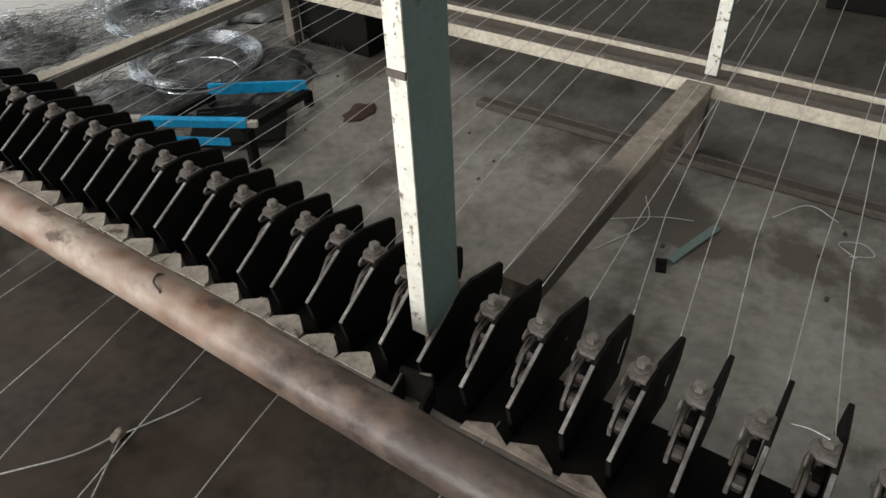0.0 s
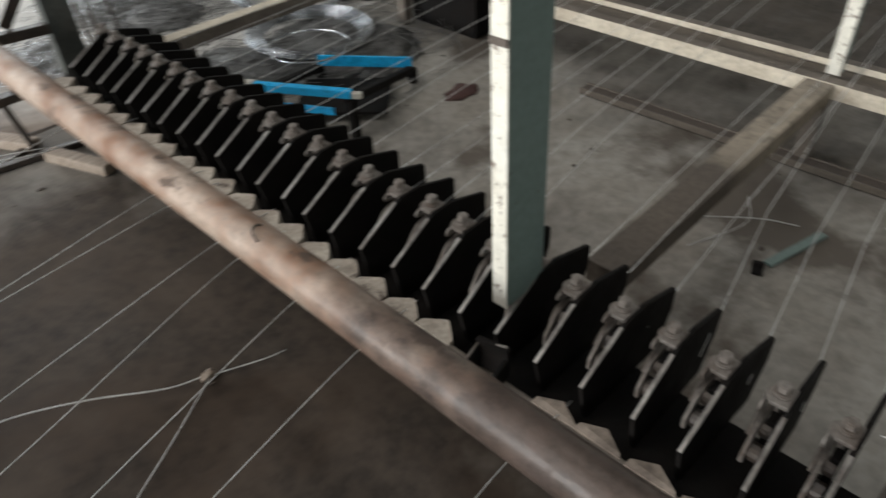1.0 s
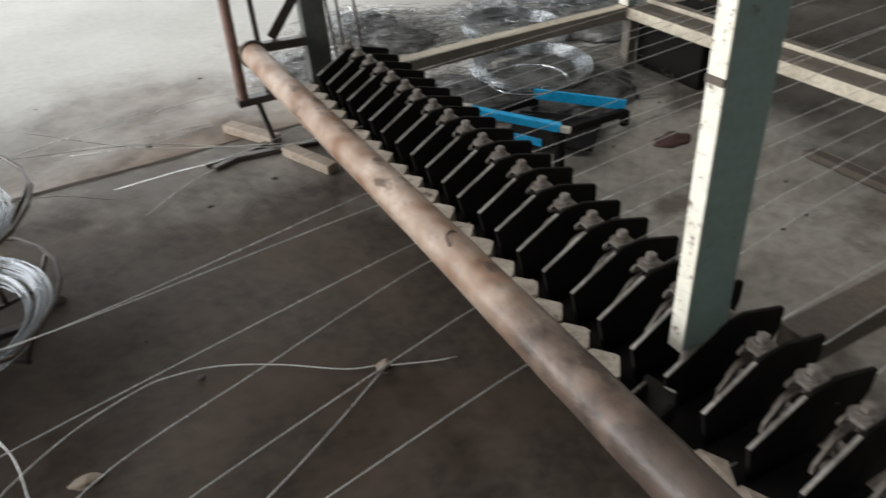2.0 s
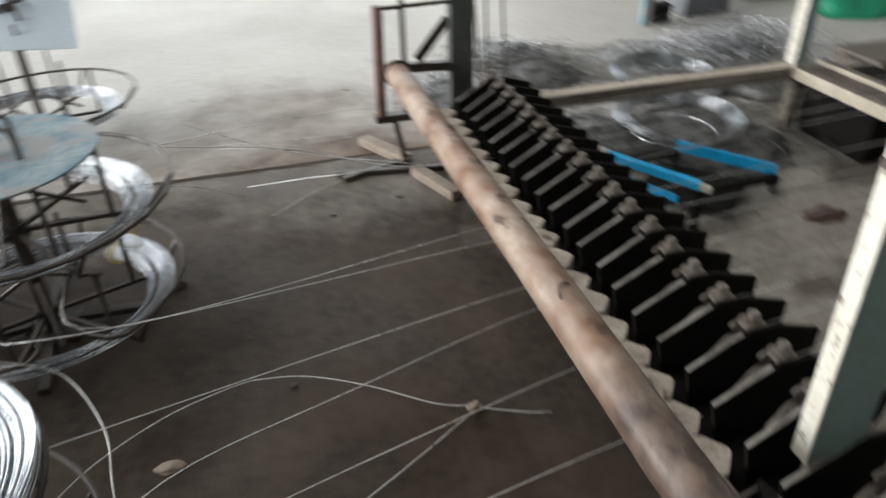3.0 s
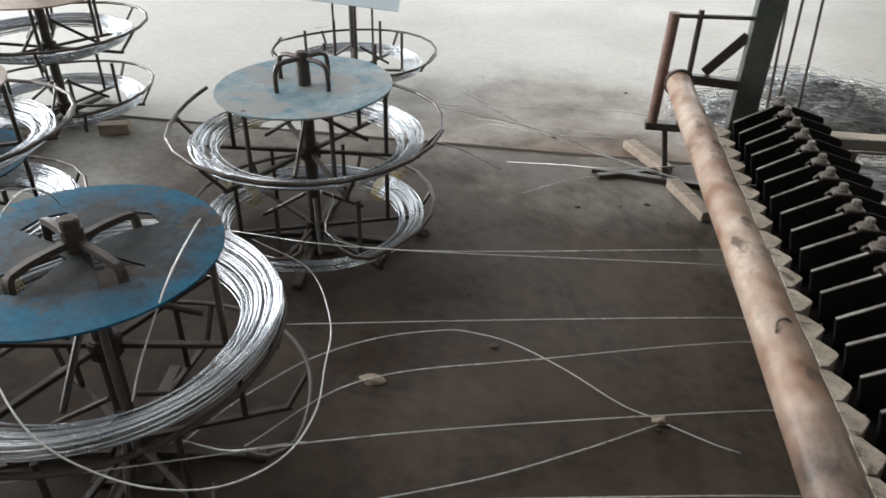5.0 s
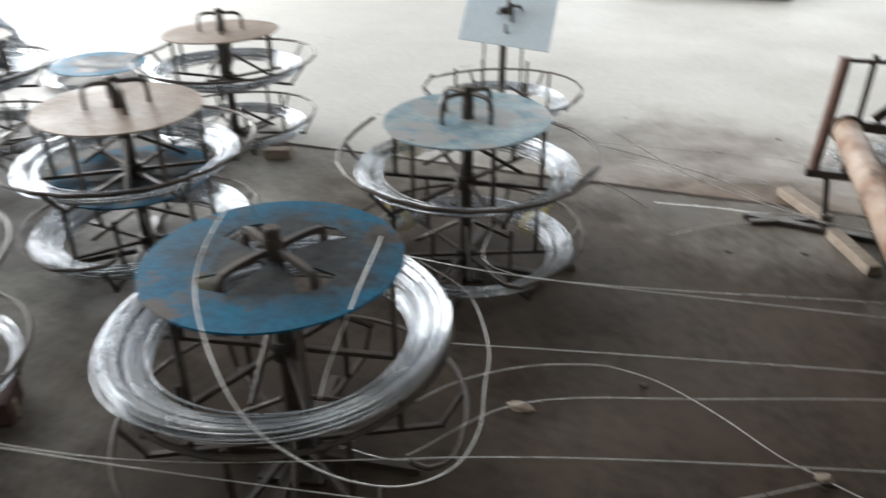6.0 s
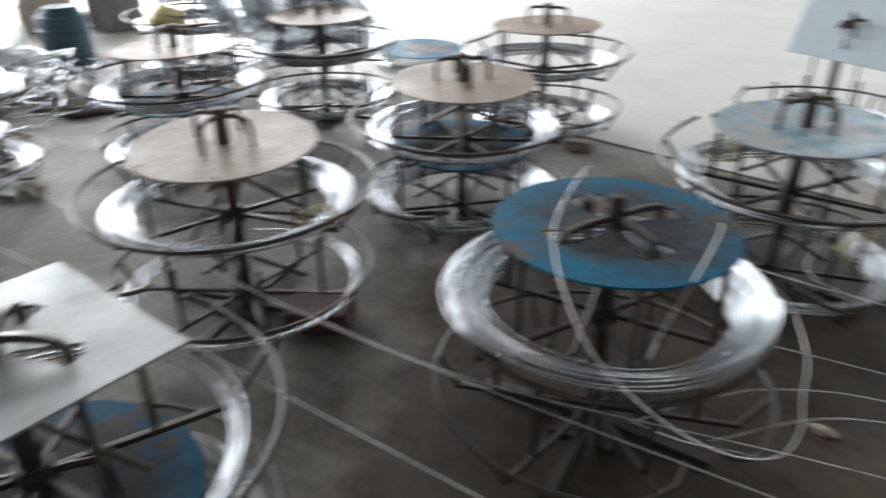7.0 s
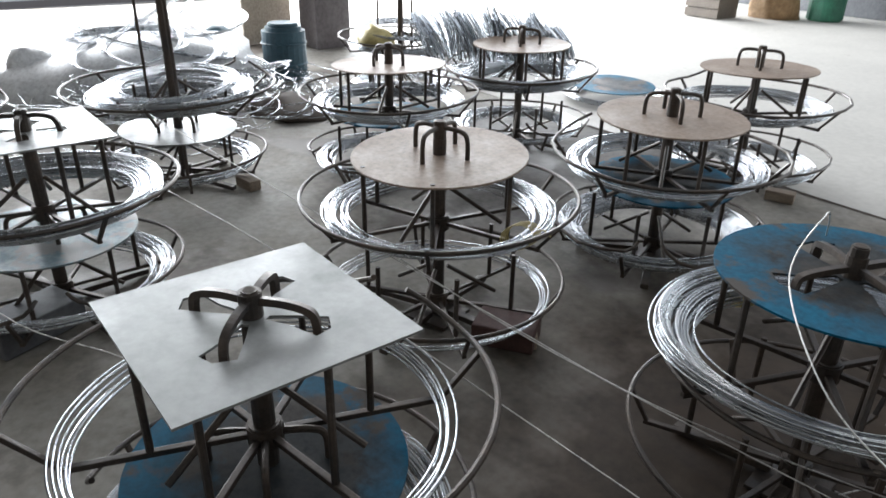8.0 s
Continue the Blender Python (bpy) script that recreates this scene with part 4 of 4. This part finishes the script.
def scrap_pile(x, y, r, h, count, mat, label, seed, wire_r=0.0014, fill=0.9):
    """A tangle of cut wire heaped on the floor round a matted core."""
    rn = random.Random(seed)
    bm = bmesh.new()
    for _ in range(count * 2):
        a, d = rn.uniform(0, 6.28), r * rn.random() ** 0.6
        cx, cy = d * math.cos(a), d * math.sin(a)
        top = h * max(0.05, 1 - (d / r) ** 2)
        size, b = rn.uniform(0.06, 0.32) * max(0.6, r / 0.4), rn.uniform(0, 6.28)
        cz = rn.uniform(0.5, 1.0) * top
        squash = rn.uniform(0.5, 1)
        pts = [Vector((cx + size * math.cos(b + q), cy + size * math.sin(b + q) * squash, max(0.003, cz + rn.gauss(0, 0.008)))) for q in
               np.linspace(0, rn.uniform(0.3, 1.7), 5)]
        tube(bm, smooth_line(pts, 3), wire_r, 3)
    ob = part("scrap_wire", bm, mat, smooth=True)
    ob.location = (x, y, 0)
    core = bmesh.new()
    bmesh.ops.create_icosphere(core, subdivisions=4, radius=1)
    for v in core.verts:
        k = 1 + 0.3 * noise.noise(v.co * 2.3 + Vector((seed, 0, 0))) + 0.08 * noise.noise(v.co * 11)
        v.co = Vector((v.co.x * r * fill * k, v.co.y * r * fill * k, max(v.co.z * h * fill * 0.75 * k, -0.001)))
    part("matted_core", core, SCRAP, ob, "matted core", smooth=True)
    return tagged(ob, label, "scrap wire", kind="stuff")


scrap_pile(0.66, 2.76, 0.4, 0.12, 320, SCRAP, "grey tangle of scrap wire heaped behind the frame", 1, 0.0014, 0.55)
scrap_pile(0.05, 2.60, 0.2, 0.12, 150, WIRE, "bright tangle of cut wire behind the rack stand", 2)
scrap_pile(0.55, 3.15, 0.3, 0.08, 120, WIRE, "bright loose wire ends on the pale floor", 3)
scrap_pile(0.55, 1.82, 0.34, 0.06, 160, SCRAP, "flattened grey scrap wire under the frame rail", 4)
scrap_pile(0.98, 1.72, 0.42, 0.07, 260, SCRAP, "flattened dark scrap wire round the blue frame", 6)
scrap_pile(1.75, 2.3, 0.35, 0.12, 160, SCRAP, "grey scrap wire heaped beside a coil", 5)
for x, y, z, kind, tilt, label in ((1.22, 2.38, 0.01, "full", 6, "dull coil of wire lying on the floor behind the frame"),
                                   (0.97, 1.86, 0.01, "full", 2, "flat coil of wire lying under the frame rail")):
    ob = put_coil(kind, x, y, z, 30, label)
    ob.matrix_basis = pose(x, y, z + 0.02, tilt, 0, 30) @ Matrix.Diagonal((0.8, 0.8, 0.6, 1))

scrap_pile(1.95, 2.8, 0.45, 0.16, 260, WIRE, "bright loose wire heaped past the frame corner", 9, 0.002, 0.5)
scrap_pile(1.35, 2.75, 0.3, 0.1, 160, WIRE, "bright loose wire ends behind the frame", 12, 0.002, 0.4)


def build_box(x, y, w, d, h, mat, label):
    b = empty("tool_box", pose(x, y, 0), label, "box")
    part("body", block((w, d, h * 0.8), (0, 0, h * 0.4), 0.008), mat, b)
    lid = part("lid", block((w + 0.012, d + 0.012, h * 0.2), (0, 0, h * 0.9), 0.008), mat, b)
    part("handle", rod(smooth_line([(-w / 2 - 0.006, -0.05, h * 0.9), (-w / 2 - 0.03, -0.04, h * 0.9), (-w / 2 - 0.03, 0.04, h * 0.9), (-w / 2 - 0.006, 0.05, h * 0.9)], 4), 0.005, 6), ROD, lid)


build_box(1.66, 1.50, 0.34, 0.42, 0.26, BLACK_STEEL, "black steel box under the far frame rail")
build_box(2.3, 2.0, 0.5, 0.3, 0.2, DARKRAIL, "dark grimy steel box behind the frame")


build_box(3.4, -0.5, 0.4, 0.35, 0.22, BLACK_STEEL, "dark steel box on the floor past the frame")
build_box(2.25, 3.75, 0.35, 0.35, 0.4, GREYWALL, "dark grey steel box behind the wire heap")
build_box(1.85, 3.55, 0.12, 0.12, 0.12, BLACK_STEEL, "small black box at the foot of a pale post")
lump("tarpaulin", 3.3, 3.35, 0.34, 0.24, 0.2, GREEN_CLOTH, "green crumpled tarpaulin on the floor", "tarpaulin", 47)
lump("sack", 3.0, 4.1, 0.4, 0.3, 0.3, WHITE_SHEET, "white plastic sack on the floor behind the wire heap", "sack", 48)
tagged(part("post", block((0.06, 0.06, 2.6), (1.72, 3.5, 1.3), 0.004), FADED_BLUE), "faded blue-grey square post behind the wire heap", "post")


def build_blue_frame():
    f = empty("blue_frame", pose(0, 0, 0), "low bright blue steel pallet frame under the wires", "pallet frame")
    a, b = Vector((0.33, 1.34, 0.19)), Vector((0.53, 1.03, 0.18))
    c, d = Vector((0.74, 1.50, 0.10)), Vector((0.99, 1.20, 0.09))
    part("side_bar", bar(a, b, 0.03, 0.03, 0.003), BLUE_BAR, f)
    part("skirt", bar(a + Vector((0.03, -0.04, -0.075)), b + Vector((-0.04, 0.06, -0.075)), 0.008, 0.03, 0.002), BLUE_BAR, f)
    part("side_bar", bar(c, d, 0.012, 0.045, 0.002), BLUE_BAR, f)
    part("end_cap", block((0.045, 0.026, 0.034), a + Vector((-0.012, 0.016, 0.004)), 0.004, -57), WHITE, f)
    part("end_cap", block((0.04, 0.02, 0.024), b + Vector((0.01, -0.016, -0.004)), 0.004, -57), WHITE, f)
    part("cross_bar", bar(a + Vector((0.02, -0.01, -0.03)), c + Vector((-0.01, 0, -0.03)), 0.03, 0.03, 0.003), BLACK_STEEL, f)
    part("cross_bar", bar(b + Vector((0, 0.02, -0.03)), d + Vector((-0.01, 0, -0.03)), 0.03, 0.03, 0.003), BLACK_STEEL, f)
    for p in (a, b, c, d):
        part("foot", block((0.03, 0.03, p.z - 0.025), (p.x, p.y, (p.z - 0.025) / 2), 0.003), BLACK_STEEL, f)
    part("tray", block((0.36, 0.3, 0.012), ((a + d).x / 2 + 0.02, (a + d).y / 2, 0.035), 0.003, -47), BLACK_STEEL, f)


build_blue_frame()
tagged(part("wire_hoop", rod([(0.74 + 0.17 * math.cos(q), 1.55 + 0.17 * math.sin(q), 0.15) for q in np.linspace(0, 6.28, 33)[:-1]], 0.004, 6, True), WIRE),
       "thin bright wire hoop lying on the blue frame", "wire hoop")


def build_rod_rack():
    s = empty("rod_rack", pose(0.13, 2.1, 0), "thin bent steel rods standing beside the rack column", "rod rack")
    part("base", block((0.3, 0.16, 0.02), (0.02, 0, 0.01), 0.003), ROD, s)
    for x, lean in ((-0.03, -0.06), (0.0, -0.03), (0.09, -0.05)):
        part("bent_rod", rod(smooth_line([(x, 0, 0.02), (x + lean * 0.6, 0, 0.5), (x + lean, 0, 0.85), (x + lean + 0.03, 0, 0.9), (x + lean + 0.06, 0, 0.85)], 6), 0.006, 8), ROD, s)


build_rod_rack()
for pts in (((1.12, -0.86, 0.003), (1.16, -0.8, 0.01), (1.2, -0.86, 0.006), (1.15, -0.9, 0.01), (1.12, -0.84, 0.004)), ((1.2, -0.6, 0.003), (1.3, -0.68, 0.02), (1.28, -0.78, 0.004)),
            ((0.75, -0.2, 0.003), (0.95, -0.28, 0.012), (1.1, -0.22, 0.004)), ((0.9, -0.15, 0.003), (1.0, -0.3, 0.01), (1.05, -0.4, 0.003)),
            ((-0.9, 1.6, 0.003), (-0.7, 1.75, 0.01), (-0.4, 1.9, 0.004)), ((-1.1, 2.3, 0.003), (-0.8, 2.2, 0.012), (-0.5, 2.25, 0.003)),
            ((-1.2, 1.9, 0.3), (-0.8, 1.95, 0.1), (-0.3, 1.75, 0.06))):
    wire(pts, LOOSE, r=0.0017)


# ---- goods along the open side ----
scrap_pile(-6.3, 0.0, 0.9, 0.25, 500, WIRE, "bright tangle of cut wire by the open side", 7, 0.003, 0.6)
heap = random.Random(17)
for k in range(14):
    tilt, turn = heap.uniform(-14, 14) * (1 + k / 9), heap.uniform(0, 360)
    level = 0.12 + 0.03 * k
    ob = put_coil(heap.choice(("few", "low", "few")), -6.3 + heap.uniform(-0.4, 0.4) * (1 - k / 30), heap.uniform(-0.75, 0.55) * (1 - k / 30), level, turn, "bright coil of wire thrown on a heap by the open side")
    ob.matrix_basis = Matrix.Translation(ob.matrix_basis.translation) @ pose(0, 0, 0, tilt, heap.uniform(-8, 8), turn)
scrap_pile(-6.0, 2.6, 0.6, 0.3, 260, WIRE, "bright tangle of cut wire by the open side", 8, 0.004, 0.6)


lump("plastic_sheet", -6.7, -0.05, 0.6, 0.85, 0.5, WHITE_SHEET, "white crumpled plastic sheet heaped behind wire coils", "plastic sheet", 41)
lump("sack", -6.75, -0.72, 0.22, 0.2, 0.36, WHITE_SHEET, "white plastic sack standing by a pillar", "sack", 42)
lump("tarpaulin", -7.0, 0.62, 0.26, 0.3, 0.34, TEAL, "dark blue tarpaulin bundle by the open side", "tarpaulin", 43)


def build_barrel(x, y):
    b = empty("barrel", pose(x, y, 0), "dark teal plastic barrel by the open side", "barrel")
    part("body", cylinder(0.17, 0.4, (0, 0, 0.2), 24, 0.03), TEAL, b)
    part("lid", cylinder(0.12, 0.03, (0, 0, 0.413), 20, 0.008), TEAL, b)
    for z in (0.12, 0.28):
        part("hoop", rod([polar(0.172, q, z) for q in range(0, 360, 15)], 0.008, 6, True), TEAL, b)


build_barrel(-6.5, 1.0)
tagged(part("board", block((0.05, 0.5, 1.3), (-8.05, 1.52, 0.65), 0.004), BEIGE), "beige board leaning near the pillar", "board")
lump("debris", -5.55, 0.6, 0.3, 0.25, 0.1, DIRT, "low dark heap of floor sweepings behind the reels", "debris", 45)
cloth = lump("cloth", -5.3, 1.0, 0.16, 0.11, 0.13, YELLOW, "yellow crumpled cloth lying on a wire coil", "cloth", 46)
cloth.location = (-5.4, 1.18, 0.40)


# ---- goods along the far wall ----
def crate(x, y, w, d, h, mat, label):
    c = empty("crate", pose(x, y, 0), label, "crate", "goods along the far wall")
    n = max(3, int(h / 0.11))
    for k in range(n):
        part("slat", block((w, 0.02, h / n - 0.02), (0, -d / 2, (k + 0.5) * h / n), 0.002), mat, c)
    part("body", block((w - 0.02, d - 0.04, h), (0, 0, h / 2), 0.003), DARKRAIL, c)


crate(-7.0, 7.3, 0.5, 0.45, 0.6, DARKRAIL, "dark slatted wood crate by the far wall")
crate(-0.8, 7.6, 1.6, 0.8, 0.35, STEEL_PLATE, "pale slatted pallet stack by the far wall")
lump("sack", -6.5, 7.95, 0.3, 0.25, 0.5, BROWN_SACK, "brown bulging net sack by the far wall", "sack", 30)
tagged(part("drum", cylinder(0.22, 0.85, (-6.0, 8.3, 0.425), 24, 0.02), material("green_drum", (0.03, 0.17, 0.1), 0.5)), "dark green drum by the far wall", "drum")
lump("tarpaulin", -2.1, 8.0, 0.8, 0.4, 0.25, PALE_BLUE, "pale blue tarpaulin bundle by the far wall", "tarpaulin", 31)


def motions():
    pass


motions()
